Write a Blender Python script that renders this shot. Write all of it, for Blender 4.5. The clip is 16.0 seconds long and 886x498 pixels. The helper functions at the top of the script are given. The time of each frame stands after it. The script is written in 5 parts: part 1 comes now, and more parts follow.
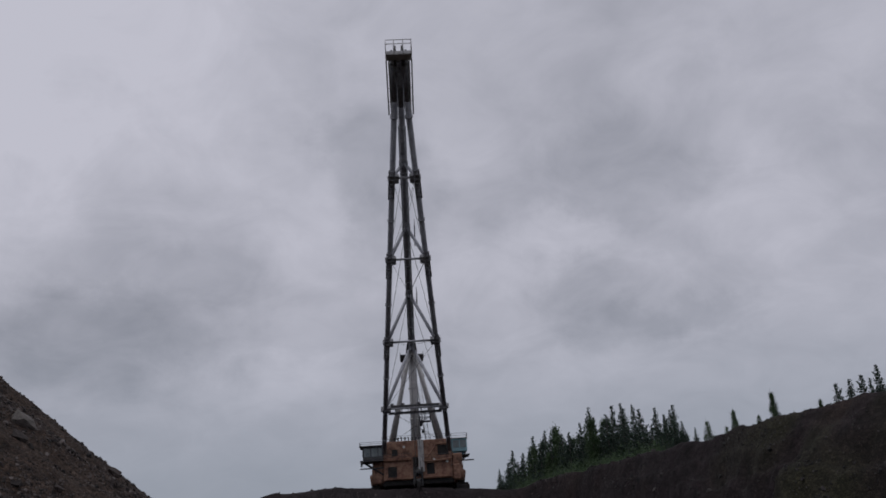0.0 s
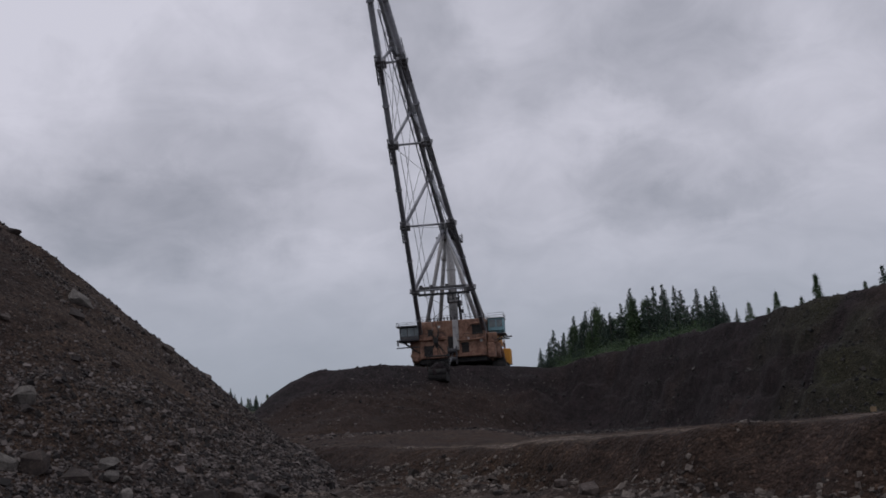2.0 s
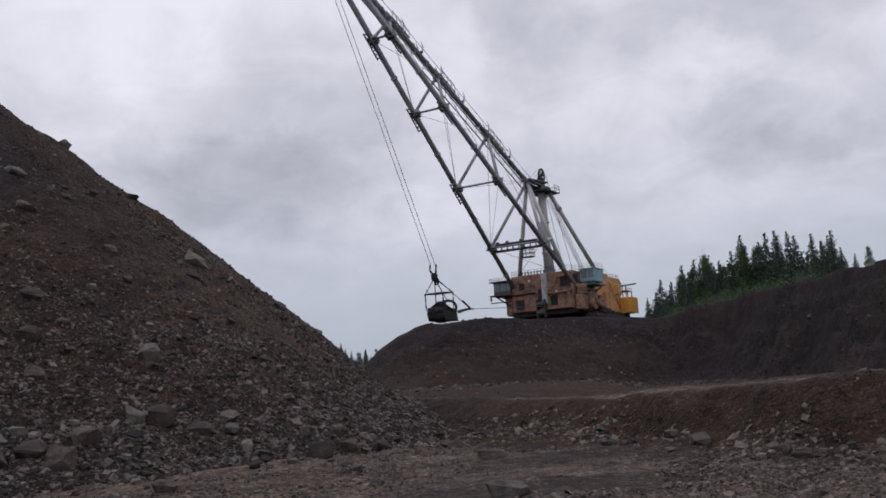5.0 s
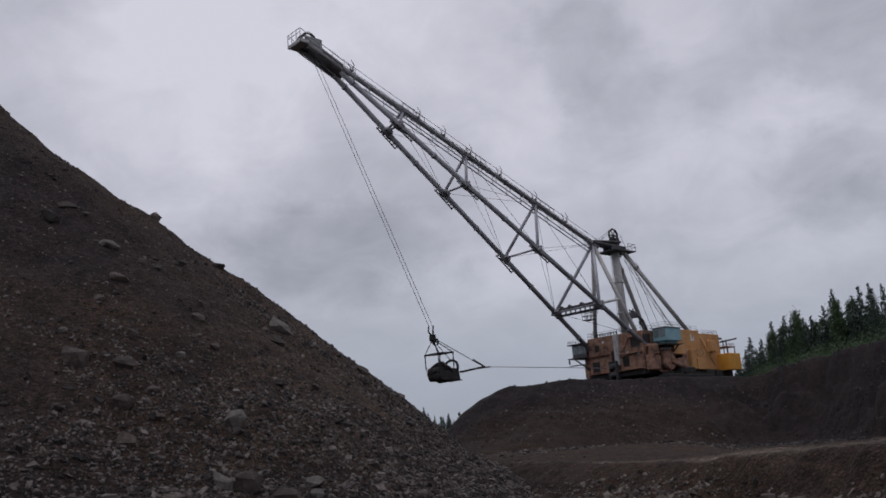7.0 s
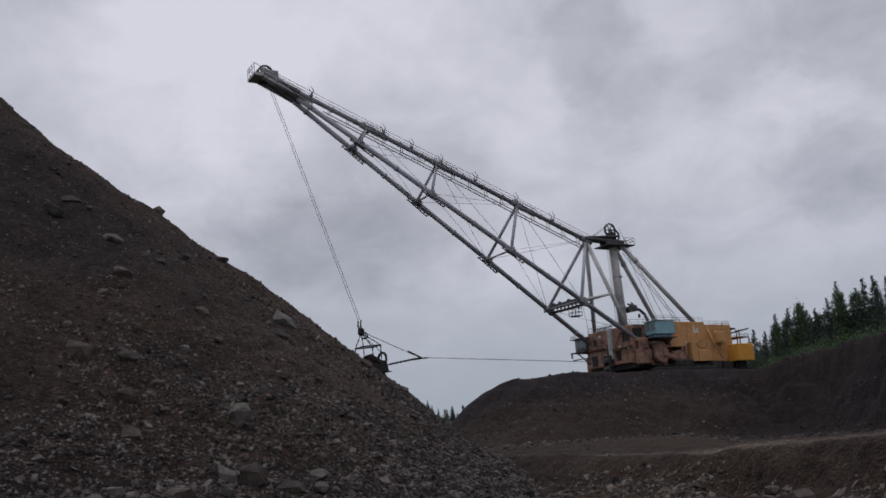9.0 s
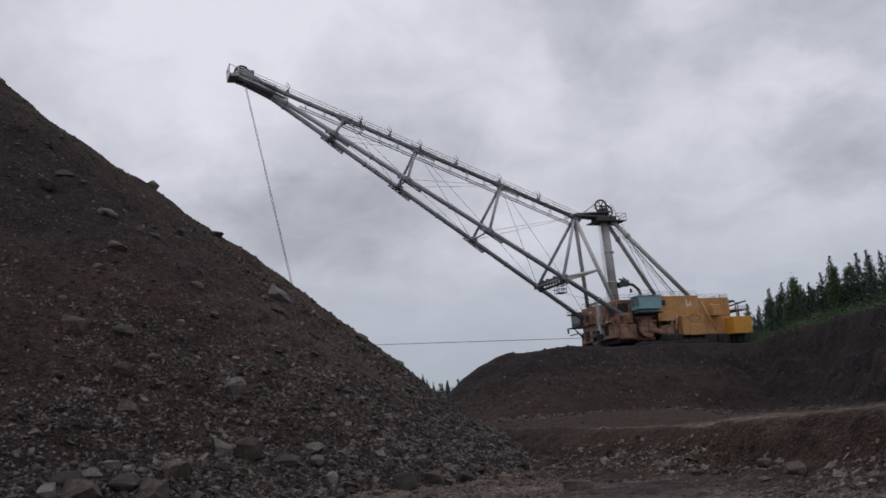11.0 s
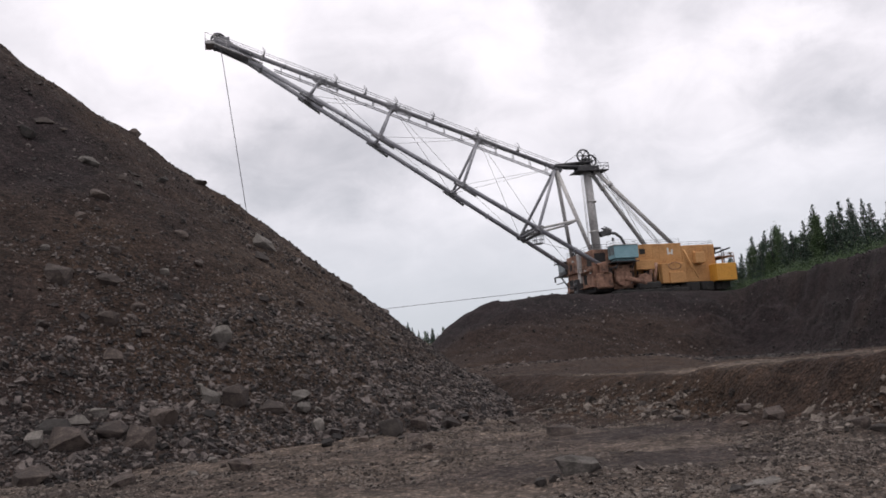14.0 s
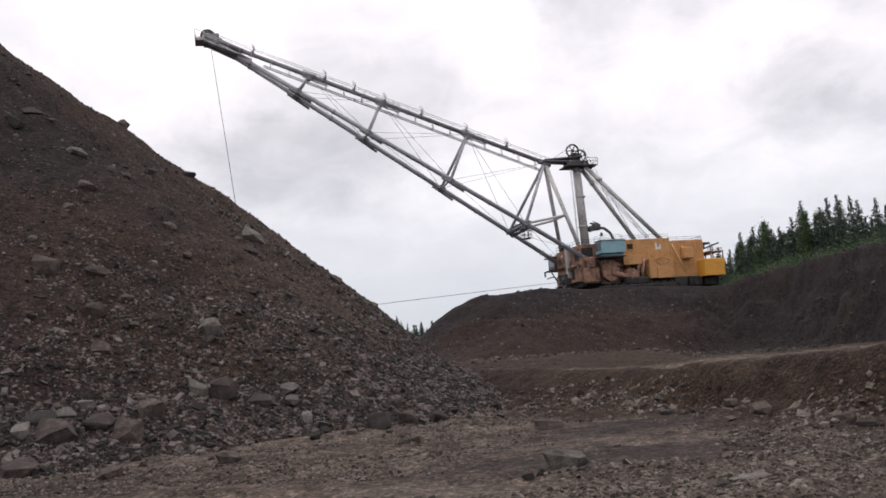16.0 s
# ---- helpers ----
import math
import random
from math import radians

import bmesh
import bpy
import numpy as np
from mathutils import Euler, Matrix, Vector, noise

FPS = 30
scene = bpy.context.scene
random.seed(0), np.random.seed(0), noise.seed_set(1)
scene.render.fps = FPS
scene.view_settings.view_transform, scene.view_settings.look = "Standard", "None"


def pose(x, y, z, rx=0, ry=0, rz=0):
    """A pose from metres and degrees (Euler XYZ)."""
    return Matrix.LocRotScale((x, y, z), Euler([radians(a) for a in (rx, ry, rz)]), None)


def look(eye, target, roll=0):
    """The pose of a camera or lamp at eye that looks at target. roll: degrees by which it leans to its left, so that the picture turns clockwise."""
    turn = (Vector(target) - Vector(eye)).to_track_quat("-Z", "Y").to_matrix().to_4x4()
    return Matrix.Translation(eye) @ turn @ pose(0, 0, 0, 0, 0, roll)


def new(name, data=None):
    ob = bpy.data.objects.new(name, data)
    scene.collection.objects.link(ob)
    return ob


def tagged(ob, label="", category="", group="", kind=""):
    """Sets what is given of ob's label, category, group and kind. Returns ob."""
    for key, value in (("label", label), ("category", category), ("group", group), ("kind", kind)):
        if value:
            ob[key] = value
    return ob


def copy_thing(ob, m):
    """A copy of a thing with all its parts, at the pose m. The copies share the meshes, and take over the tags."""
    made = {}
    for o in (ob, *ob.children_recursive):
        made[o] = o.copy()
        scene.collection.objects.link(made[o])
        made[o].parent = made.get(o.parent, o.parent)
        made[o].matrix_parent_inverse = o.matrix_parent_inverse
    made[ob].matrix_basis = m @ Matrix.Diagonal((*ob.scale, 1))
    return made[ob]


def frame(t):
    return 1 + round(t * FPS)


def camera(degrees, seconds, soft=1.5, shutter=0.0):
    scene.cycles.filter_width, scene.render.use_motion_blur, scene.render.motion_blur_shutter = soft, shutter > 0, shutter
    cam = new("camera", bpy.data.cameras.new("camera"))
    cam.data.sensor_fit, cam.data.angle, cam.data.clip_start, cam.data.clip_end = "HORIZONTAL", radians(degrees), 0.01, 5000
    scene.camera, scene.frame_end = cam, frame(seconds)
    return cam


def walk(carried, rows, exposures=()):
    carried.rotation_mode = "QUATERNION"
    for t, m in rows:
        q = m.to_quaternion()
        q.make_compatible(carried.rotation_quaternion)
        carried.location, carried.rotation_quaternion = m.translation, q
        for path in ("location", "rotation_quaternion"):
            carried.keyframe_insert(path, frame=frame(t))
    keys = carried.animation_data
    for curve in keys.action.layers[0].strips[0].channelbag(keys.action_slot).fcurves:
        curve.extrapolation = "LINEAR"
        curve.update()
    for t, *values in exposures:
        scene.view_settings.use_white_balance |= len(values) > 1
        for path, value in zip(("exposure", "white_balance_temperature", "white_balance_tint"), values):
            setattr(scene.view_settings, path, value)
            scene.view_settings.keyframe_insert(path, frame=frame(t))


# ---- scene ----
cam = camera(51.82, 16.0, soft=1.7)
EYE = 2.0
# seconds, yaw, pitch, roll of the hand-held camera, which stays in one place
TURNS = (
    (0.0, 0.04, 18.33, 3.64),
    (0.5, 0.87, 15.86, 4.31),
    (1.0, 1.86, 14.38, 4.00),
    (1.5, 2.52, 13.44, 3.57),
    (2.0, 2.62, 11.08, 3.09),
    (2.5, 2.98, 9.32, 2.59),
    (3.0, 3.17, 7.63, 2.29),
    (3.5, 3.46, 6.27, 2.41),
    (4.0, 4.35, 5.58, 2.55),
    (4.5, 6.17, 6.84, 3.21),
    (5.0, 9.26, 8.53, 3.59),
    (5.2, 10.75, 9.10, 3.75),
    (7.3, 14.48, 13.00, 4.05),
    (7.5, 14.36, 13.05, 4.04),
    (8.0, 14.61, 12.87, 4.17),
    (8.5, 14.79, 12.70, 4.41),
    (9.0, 14.70, 12.36, 4.16),
    (11.3, 14.31, 10.31, 4.22),
    (11.5, 14.27, 9.98, 4.20),
    (12.0, 14.26, 9.16, 4.46),
    (12.5, 14.26, 8.55, 4.39),
    (13.0, 14.26, 8.01, 4.54),
    (13.5, 13.86, 7.56, 4.48),
    (14.0, 13.47, 7.44, 4.41),
    (14.5, 13.14, 7.47, 4.47),
    (15.0, 13.00, 7.36, 4.34),
    (15.5, 12.90, 7.21, 4.17),
    (16.0, 12.76, 6.99, 4.12),
)
walk(cam, [(t, pose(0, 0, EYE, 90 + p, r, y)) for t, y, p, r in TURNS],
     exposures=[(0.0, -0.46, 6300, 11), (1.5, -0.35, 6300, 11), (2.5, -0.12, 6350, 12), (3.5, 0.17, 6400, 12), (4.3, 0.24, 6400, 12), (5.0, 0.18, 6400, 12), (7.5, -0.2, 6300, 11), (9.0, -0.12, 6350, 9), (11.5, 0.12, 6450, 9), (12.5, 0.35, 6700, 11), (14.0, 0.62, 6850, 11), (16.0, 0.74, 6900, 11)])

# ---------------------------------------------------------------- light
world = bpy.data.worlds.new("overcast_sky")
scene.world = world
world.use_nodes = True


def sky_nodes():
    nt = world.node_tree
    nt.nodes.clear()
    N, L = nt.nodes.new, nt.links.new
    tc = N("ShaderNodeTexCoord")
    sep = N("ShaderNodeSeparateXYZ")
    L(tc.outputs["Generated"], sep.inputs[0])
    up = N("ShaderNodeMath"); up.operation = "MAXIMUM"; up.inputs[1].default_value = 0.0
    L(sep.outputs["Z"], up.inputs[0])
    add = N("ShaderNodeMath"); add.operation = "ADD"; add.inputs[1].default_value = 0.42
    L(up.outputs[0], add.inputs[0])
    div = N("ShaderNodeVectorMath"); div.operation = "DIVIDE"
    comb = N("ShaderNodeCombineXYZ")
    for k in range(3):
        L(add.outputs[0], comb.inputs[k])
    L(tc.outputs["Generated"], div.inputs[0]); L(comb.outputs[0], div.inputs[1])
    flat = N("ShaderNodeVectorMath"); flat.operation = "MULTIPLY"; flat.inputs[1].default_value = (1.0, 1.0, 0.0)
    L(div.outputs[0], flat.inputs[0])
    big = N("ShaderNodeTexNoise"); big.inputs["Scale"].default_value = 3.4; big.inputs["Detail"].default_value = 5.0
    big.inputs["Roughness"].default_value = 0.5; big.inputs["Distortion"].default_value = 0.3
    L(flat.outputs[0], big.inputs["Vector"])

    def calc(op, a, b=None):
        n = N("ShaderNodeMath"); n.operation = op
        for i, v in enumerate((a, b)):
            if isinstance(v, float):
                n.inputs[i].default_value = v
            elif v is not None:
                L(v, n.inputs[i])
        return n.outputs[0]

    # bearing (to the left) and height of a direction in degrees, bent by noise so that the clouds fray
    bearing = calc("MULTIPLY", calc("ARCTAN2", calc("MULTIPLY", sep.outputs["X"], -1.0), sep.outputs["Y"]), 57.296)
    height = calc("MULTIPLY", calc("ARCSINE", sep.outputs["Z"]), 57.296)
    spot = N("ShaderNodeCombineXYZ"); L(bearing, spot.inputs[0]); L(height, spot.inputs[1])
    fray = N("ShaderNodeTexNoise"); fray.inputs["Scale"].default_value = 0.16; fray.inputs["Detail"].default_value = 7.0; fray.inputs["Roughness"].default_value = 0.62
    L(spot.outputs[0], fray.inputs["Vector"])
    bend = N("ShaderNodeVectorMath"); bend.operation = "MULTIPLY_ADD"; bend.inputs[1].default_value = (12.0, 7.0, 0.0)
    L(fray.outputs["Color"], bend.inputs[0]); L(spot.outputs[0], bend.inputs[2])
    billow = N("ShaderNodeTexNoise"); billow.inputs["Scale"].default_value = 7.5; billow.inputs["Detail"].default_value = 6.0
    billow.inputs["Roughness"].default_value = 0.58; billow.inputs["Distortion"].default_value = 0.6
    L(flat.outputs[0], billow.inputs["Vector"])
    thick = calc("ADD", calc("MULTIPLY", calc("SUBTRACT", big.outputs["Fac"], 0.5), 0.7), calc("MULTIPLY", calc("SUBTRACT", billow.outputs["Fac"], 0.5), 0.62))
    # heavier and thinner places of the deck: bearing, height, half sizes, weight
    for az, el, wa, we, heavy in ((21, 12.6, 11, 4.2, -0.25), (15, 16.5, 6, 3, -0.10), (3.5, 25.5, 5, 3, -0.13), (-11, 12.7, 4.5, 2, -0.16),
                                  (-16.5, 13, 5, 2, -0.14), (-13, 22.5, 9, 4.5, -0.15), (-23, 26, 7, 4, -0.08), (2, 21.5, 4, 3.2, -0.12), (-10, 15.5, 5, 2.5, -0.10),
                                  (9.5, 10.5, 8, 2.6, 0.14), (-4.5, 17.2, 5, 2.5, 0.10), (-9, 19, 5, 2, 0.12), (20, 30, 16, 9, 0.20), (30, 24, 9, 9, 0.20), (-4, 9.5, 9, 3, 0.06), (-24, 18.5, 6, 3.5, 0.08), (8, 20, 4, 5, 0.08)):
        off = N("ShaderNodeVectorMath"); off.operation = "SUBTRACT"; off.inputs[1].default_value = (az + 6.0, el + 3.5, 0)
        L(bend.outputs[0], off.inputs[0])
        shrink = N("ShaderNodeVectorMath"); shrink.operation = "MULTIPLY"; shrink.inputs[1].default_value = (1 / wa, 1 / we, 0)
        L(off.outputs[0], shrink.inputs[0])
        far = N("ShaderNodeVectorMath"); far.operation = "LENGTH"; L(shrink.outputs[0], far.inputs[0])
        fade = N("ShaderNodeMapRange"); fade.interpolation_type = "SMOOTHSTEP"
        fade.inputs["From Min"].default_value, fade.inputs["From Max"].default_value = 1.15, 0.3
        L(far.outputs["Value"], fade.inputs["Value"])
        thick = calc("ADD", thick, calc("MULTIPLY", fade.outputs["Result"], 1.35 * heavy))
    bright = calc("ADD", thick, 0.62)
    ramp = N("ShaderNodeValToRGB")
    ramp.color_ramp.elements[0].position, ramp.color_ramp.elements[0].color = 0.1, (0.36, 0.37, 0.42, 1)
    ramp.color_ramp.elements[1].position, ramp.color_ramp.elements[1].color = 0.95, (0.78, 0.768, 0.845, 1)
    L(bright, ramp.inputs["Fac"])
    # the cloud deck is thicker and bluer low down
    low = N("ShaderNodeMapRange"); low.inputs["From Min"].default_value = 0.0; low.inputs["From Max"].default_value = 0.28
    low.interpolation_type = "SMOOTHSTEP"
    L(up.outputs[0], low.inputs["Value"])
    mix = N("ShaderNodeMix"); mix.data_type = "RGBA"
    mix.inputs["A"].default_value = (0.40, 0.435, 0.50, 1)
    L(low.outputs["Result"], mix.inputs["Factor"]); L(ramp.outputs["Color"], mix.inputs["B"])
    deck = N("ShaderNodeBackground"); deck.inputs["Strength"].default_value = 1.0
    L(mix.outputs["Result"], deck.inputs["Color"])
    clear = N("ShaderNodeTexSky"); clear.sky_type = "NISHITA"; clear.sun_disc = False
    clear.sun_elevation, clear.sun_rotation = radians(48), radians(200)
    above = N("ShaderNodeBackground"); above.inputs["Strength"].default_value = 0.05
    L(clear.outputs["Color"], above.inputs["Color"])
    both = N("ShaderNodeMixShader"); both.inputs["Fac"].default_value = 0.92
    L(above.outputs[0], both.inputs[1]); L(deck.outputs[0], both.inputs[2])
    out = N("ShaderNodeOutputWorld")
    L(both.outputs[0], out.inputs["Surface"])


sky_nodes()
sun = new("sun", bpy.data.lights.new("sun", "SUN"))
sun.data.energy, sun.data.angle, sun.data.color = 0.75, radians(30), (1.0, 0.97, 0.93)
sun.matrix_world = look((0, 0, 50), (4, 7, 18))


# ---------------------------------------------------------------- materials
def material(name, colours, scale=1.0, rough=0.85, metal=0.0, bump=0.3, fine=8.0, bump_scale=None, attr=None, per_piece=False, per_thing=False, spread=0.12):
    """colours: dark, mid and light tones, mixed by noise at two scales in object space."""
    m = bpy.data.materials.new(name)
    m.use_nodes = True
    nt = m.node_tree
    N, L = nt.nodes.new, nt.links.new
    b = nt.nodes["Principled BSDF"]
    tc = N("ShaderNodeTexCoord")
    n1 = N("ShaderNodeTexNoise"); n1.inputs["Scale"].default_value = scale; n1.inputs["Detail"].default_value = 6
    n1.inputs["Roughness"].default_value = 0.6
    n2 = N("ShaderNodeTexNoise"); n2.inputs["Scale"].default_value = scale * fine; n2.inputs["Detail"].default_value = 4
    n2.inputs["Roughness"].default_value = 0.7
    for n in (n1, n2):
        L(tc.outputs["Object"], n.inputs["Vector"])
    s = N("ShaderNodeMath"); s.operation = "MULTIPLY_ADD"; s.inputs[1].default_value = 0.45; s.inputs[2].default_value = 0.0
    L(n2.outputs["Fac"], s.inputs[0])
    s2 = N("ShaderNodeMath"); s2.operation = "MULTIPLY_ADD"; s2.inputs[1].default_value = 0.55
    L(n1.outputs["Fac"], s2.inputs[0]); L(s.outputs[0], s2.inputs[2])
    fac = s2.outputs[0]
    if per_piece or per_thing:
        g = N("ShaderNodeObjectInfo" if per_thing else "ShaderNodeNewGeometry")
        s3 = N("ShaderNodeMath"); s3.operation = "MULTIPLY_ADD"; s3.inputs[1].default_value = spread * 2
        L(g.outputs["Random" if per_thing else "Random Per Island"], s3.inputs[0])
        s4 = N("ShaderNodeMath"); s4.operation = "SUBTRACT"; s4.inputs[1].default_value = spread
        L(s2.outputs[0], s3.inputs[2]); L(s3.outputs[0], s4.inputs[0])
        fac = s4.outputs[0]
    ramp = N("ShaderNodeValToRGB")
    e = ramp.color_ramp.elements
    e[0].position, e[0].color = 0.36, (*colours[0], 1)
    e[1].position, e[1].color = 0.66, (*colours[-1], 1)
    if len(colours) > 2:
        k = e.new(0.5); k.color = (*colours[1], 1)
    L(fac, ramp.inputs["Fac"])
    L(ramp.outputs["Color"], b.inputs["Base Color"])
    b.inputs["Roughness"].default_value, b.inputs["Metallic"].default_value = rough, metal
    if bump:
        bp = N("ShaderNodeBump"); bp.inputs["Strength"].default_value = bump
        bp.inputs["Distance"].default_value = bump_scale or 0.3 / (scale * fine)
        L(n2.outputs["Fac"], bp.inputs["Height"]); L(bp.outputs["Normal"], b.inputs["Normal"])
    return m


ORANGE = material("weathered_orange_paint", [(0.32, 0.155, 0.055), (0.49, 0.255, 0.098), (0.55, 0.30, 0.125)], 0.5, 0.7, bump=0.15)
RUST = material("rusty_red_paint", [(0.06, 0.036, 0.028), (0.26, 0.142, 0.098), (0.40, 0.25, 0.18)], 0.35, 0.85, fine=4)
STEEL = material("grey_painted_tube", [(0.29, 0.28, 0.28), (0.43, 0.42, 0.415), (0.52, 0.51, 0.50)], 0.3, 0.6, bump=0.1)
CHORD = material("blue_grey_tube", [(0.195, 0.198, 0.218), (0.30, 0.305, 0.335), (0.38, 0.385, 0.415)], 0.3, 0.6, bump=0.1)
GUNMETAL = material("dark_grey_tube", [(0.12, 0.12, 0.13), (0.20, 0.20, 0.215), (0.27, 0.27, 0.28)], 0.3, 0.65, bump=0.1)
TAR = material("grey_roofing", [(0.05, 0.05, 0.05), (0.09, 0.088, 0.085), (0.14, 0.135, 0.13)], 0.8, 0.9)
# black worn steel, and the painted shade of the front house's openings
GRIME_SHADE = material("black_worn_steel_and_shade", [(0.010, 0.010, 0.011), (0.022, 0.021, 0.021), (0.05, 0.045, 0.041)], 1.0, 0.9)
DARK = material("dark_greasy_steel", [(0.03, 0.03, 0.035), (0.06, 0.06, 0.065), (0.10, 0.095, 0.09)], 1.0, 0.6, 0.3)
PALE = material("pale_paint", [(0.5, 0.5, 0.48), (0.62, 0.62, 0.6), (0.7, 0.7, 0.68)], 1.0, 0.6, bump=0.1)
YELLOW = material("orange_yellow_paint", [(0.46, 0.20, 0.03), (0.62, 0.29, 0.04), (0.66, 0.33, 0.06)], 0.5, 0.55, bump=0.12)
PANE = material("dusty_window", [(0.10, 0.12, 0.13), (0.16, 0.19, 0.2), (0.22, 0.25, 0.26)], 1.5, 0.12, bump=0)
BLUE = material("faded_blue_paint", [(0.14, 0.27, 0.31), (0.21, 0.37, 0.42), (0.25, 0.42, 0.47)], 0.8, 0.6, bump=0.1)


# ---------------------------------------------------------------- ground
def smooth(x, a, b):
    k = np.clip((x - a) / (b - a), 0, 1)
    return k * k * (3 - 2 * k)


TABLES = {}


def lattice_noise(x, y, cell, seed):
    """Smooth value noise in -1..1 over the plan."""
    if seed not in TABLES:
        TABLES[seed] = np.random.default_rng(seed).uniform(-1, 1, (256, 256))
    tab = TABLES[seed]
    u, v = x / cell, y / cell
    i, j = np.floor(u).astype(int), np.floor(v).astype(int)
    fu, fv = u - i, v - j
    fu, fv = fu * fu * (3 - 2 * fu), fv * fv * (3 - 2 * fv)
    t = lambda a, b: tab[a % 256, b % 256]
    return (t(i, j) * (1 - fu) + t(i + 1, j) * fu) * (1 - fv) + (t(i, j + 1) * (1 - fu) + t(i + 1, j + 1) * fu) * fv


def rough_noise(x, y, cell, octaves, seed, fall=0.5):
    out, amp, c, s = 0, 1.0, math.cos(0.6), math.sin(0.6)
    for k in range(octaves):
        out = out + amp * lattice_noise(x, y, cell / 2 ** k, seed + k)
        x, y, amp = c * x - s * y, s * x + c * y, amp * fall
    return out


PLATEAU = 11.0
TOE = np.array([(-180, 60), (-90, 40), (-40, 18), (-25, 16), (-21.6, 16.6), (-16.9, 17.4), (-13.8, 18.4), (-10.5, 19.5), (-7.2, 21), (-3.9, 22.8),
                (-0.4, 25.1), (3.1, 26.9), (7, 29), (10.6, 36), (14, 58), (30, 90), (90, 120), (180, 60)])
# lip of the low bench: bearing, distance, and its height in degrees under the eye
LIP = np.array([(-180, 90, 0.7), (-90, 60, 0.7), (-40, 26, 0.6), (-25, 22, 0.65), (-21, 22.6, 0.7), (-17, 23.4, 0.88), (-12, 25, 0.9), (-7.5, 27, 1.03), (-4, 28.8, 0.97),
                (-1, 32, 1.28), (2, 36, 1.17), (7, 40, 0.87), (10.5, 46, 0.73), (14, 70, 0.6), (30, 102, 0.5), (90, 132, 0.5), (180, 90, 0.7)])
RIM = np.array([(-180, 120), (-90, 60), (-40, 60), (-30, 68), (-22.3, 80), (-20, 84), (-17, 92), (-14, 101), (-11, 114), (-8, 129), (-5, 138), (-2, 138),
                (1.4, 137), (5, 131), (8.4, 128), (10, 130), (16, 130), (40, 150), (90, 200), (180, 120)])
TOP = np.array([(-180, 11), (-30, 11), (-8, 11), (-5, 10.05), (-2, 10.1), (1.4, 10.6), (4.9, 10.8), (8.4, 11), (10, 10.9), (12, 9.0), (13.1, 7.3), (13.8, 6.0), (14.6, 4.2), (17, 2.4), (20, 3), (60, 3), (90, 9), (180, 11)])


def ground_height(x, y):
    r = np.hypot(x, y)
    az = np.degrees(np.arctan2(-x, y))
    wob = rough_noise(x, y, 9, 3, 5)
    toe, rim, top = (np.interp(az, t[:, 0], t[:, 1]) for t in (TOE, RIM, TOP))
    gentle = smooth(az, -4, 1)
    lip = np.interp(az, LIP[:, 0], LIP[:, 1])
    high = 2.0 - lip * np.tan(np.radians(np.interp(az, LIP[:, 0], LIP[:, 2])))
    ragged = 0.45 * wob + 0.5 * rough_noise(x, y, 2.2, 3, 15) * (1 - gentle)
    d, width = r - toe - 0.6 * wob, lip - toe
    k = (r - toe - ragged) / width
    scree = 0.24 * smooth(k, 0.0, 0.8) + 0.76 * smooth(k, 0.66, 1.0)
    scoop = 0.15 * smooth(k, 0.0, 0.5) + 0.85 * smooth(k, 0.35, 1.0)
    bench = high * (scree * (1 - gentle) + scoop * gentle)
    bench = bench - 0.5 * np.clip(k * (1 - k) * 4, 0, 1) * np.abs(rough_noise(x, y, 2.4, 3, 17)) * smooth(k, 0.3, 0.7)
    bench = bench - (high - 0.55) * smooth(r, lip + 4, lip + 45) * (1 - gentle) + 0.4 * gentle * smooth(r, lip, lip + 22)
    run = 17 + 5 * rough_noise(x, y, 25, 2, 9)
    up = np.clip((r - rim + run + wob) / run, 0, 1)
    far = smooth(r, 200, 330)
    top = top + (PLATEAU - top) * far
    z = bench + (top - bench) * np.where(up < 1, up * 0.95 + 0.05 * up * up, 1)
    hilly = np.clip(up * (1 - up) * 4, 0, 1)
    z = z + hilly * ((0.55 + 0.5 * (1 - gentle)) * rough_noise(x, y, 6, 5, 21, 0.6) + 0.4 * np.abs(rough_noise(x, y, 2.6, 4, 33, 0.6)) + 0.45 * (1 - gentle) * np.abs(rough_noise(x, y, 4.5, 3, 93, 0.55)))
    slump = np.abs(rough_noise(x, y, 11, 3, 97, 0.55))
    z = z + hilly * (0.4 * np.sin(z * 2.4 + 2.5 * wob) - 2.6 * np.clip(0.45 - slump, 0, 1)) * (1 - gentle)
    z = z + 0.06 * rough_noise(x, y, 1.6, 5, 41, 0.6) + 0.12 * rough_noise(x, y, 14, 2, 51)
    z = z + smooth(d, 0, width * 0.5) * (1 - smooth(d, width, width + 6)) * 0.16 * rough_noise(x, y, 1.3, 4, 61) * (1 - smooth(r, lip - 1.0, lip))
    z = z + up * 0.35 * rough_noise(x, y, 5, 3, 71) * (1 - smooth(r, 400, 800))
    # wheel ruts across the pit floor
    rut = np.sin((y - 0.10 * x - 0.02 * x * x * 0.1 + 0.5 * wob) * 2.0) * (1 - smooth(d, -4, 0))
    z = z + 0.055 * rut
    # the ground is levelled where the dragline stands
    pad = 1 - smooth(np.hypot(x + 3.47, y - 153.58), 11.5, 16)
    z = z + pad * (10.93 - z) * (up >= 1)
    # far country rolls gently
    return z + smooth(r, 300, 900) * 6 * lattice_noise(x, y, 260, 81)


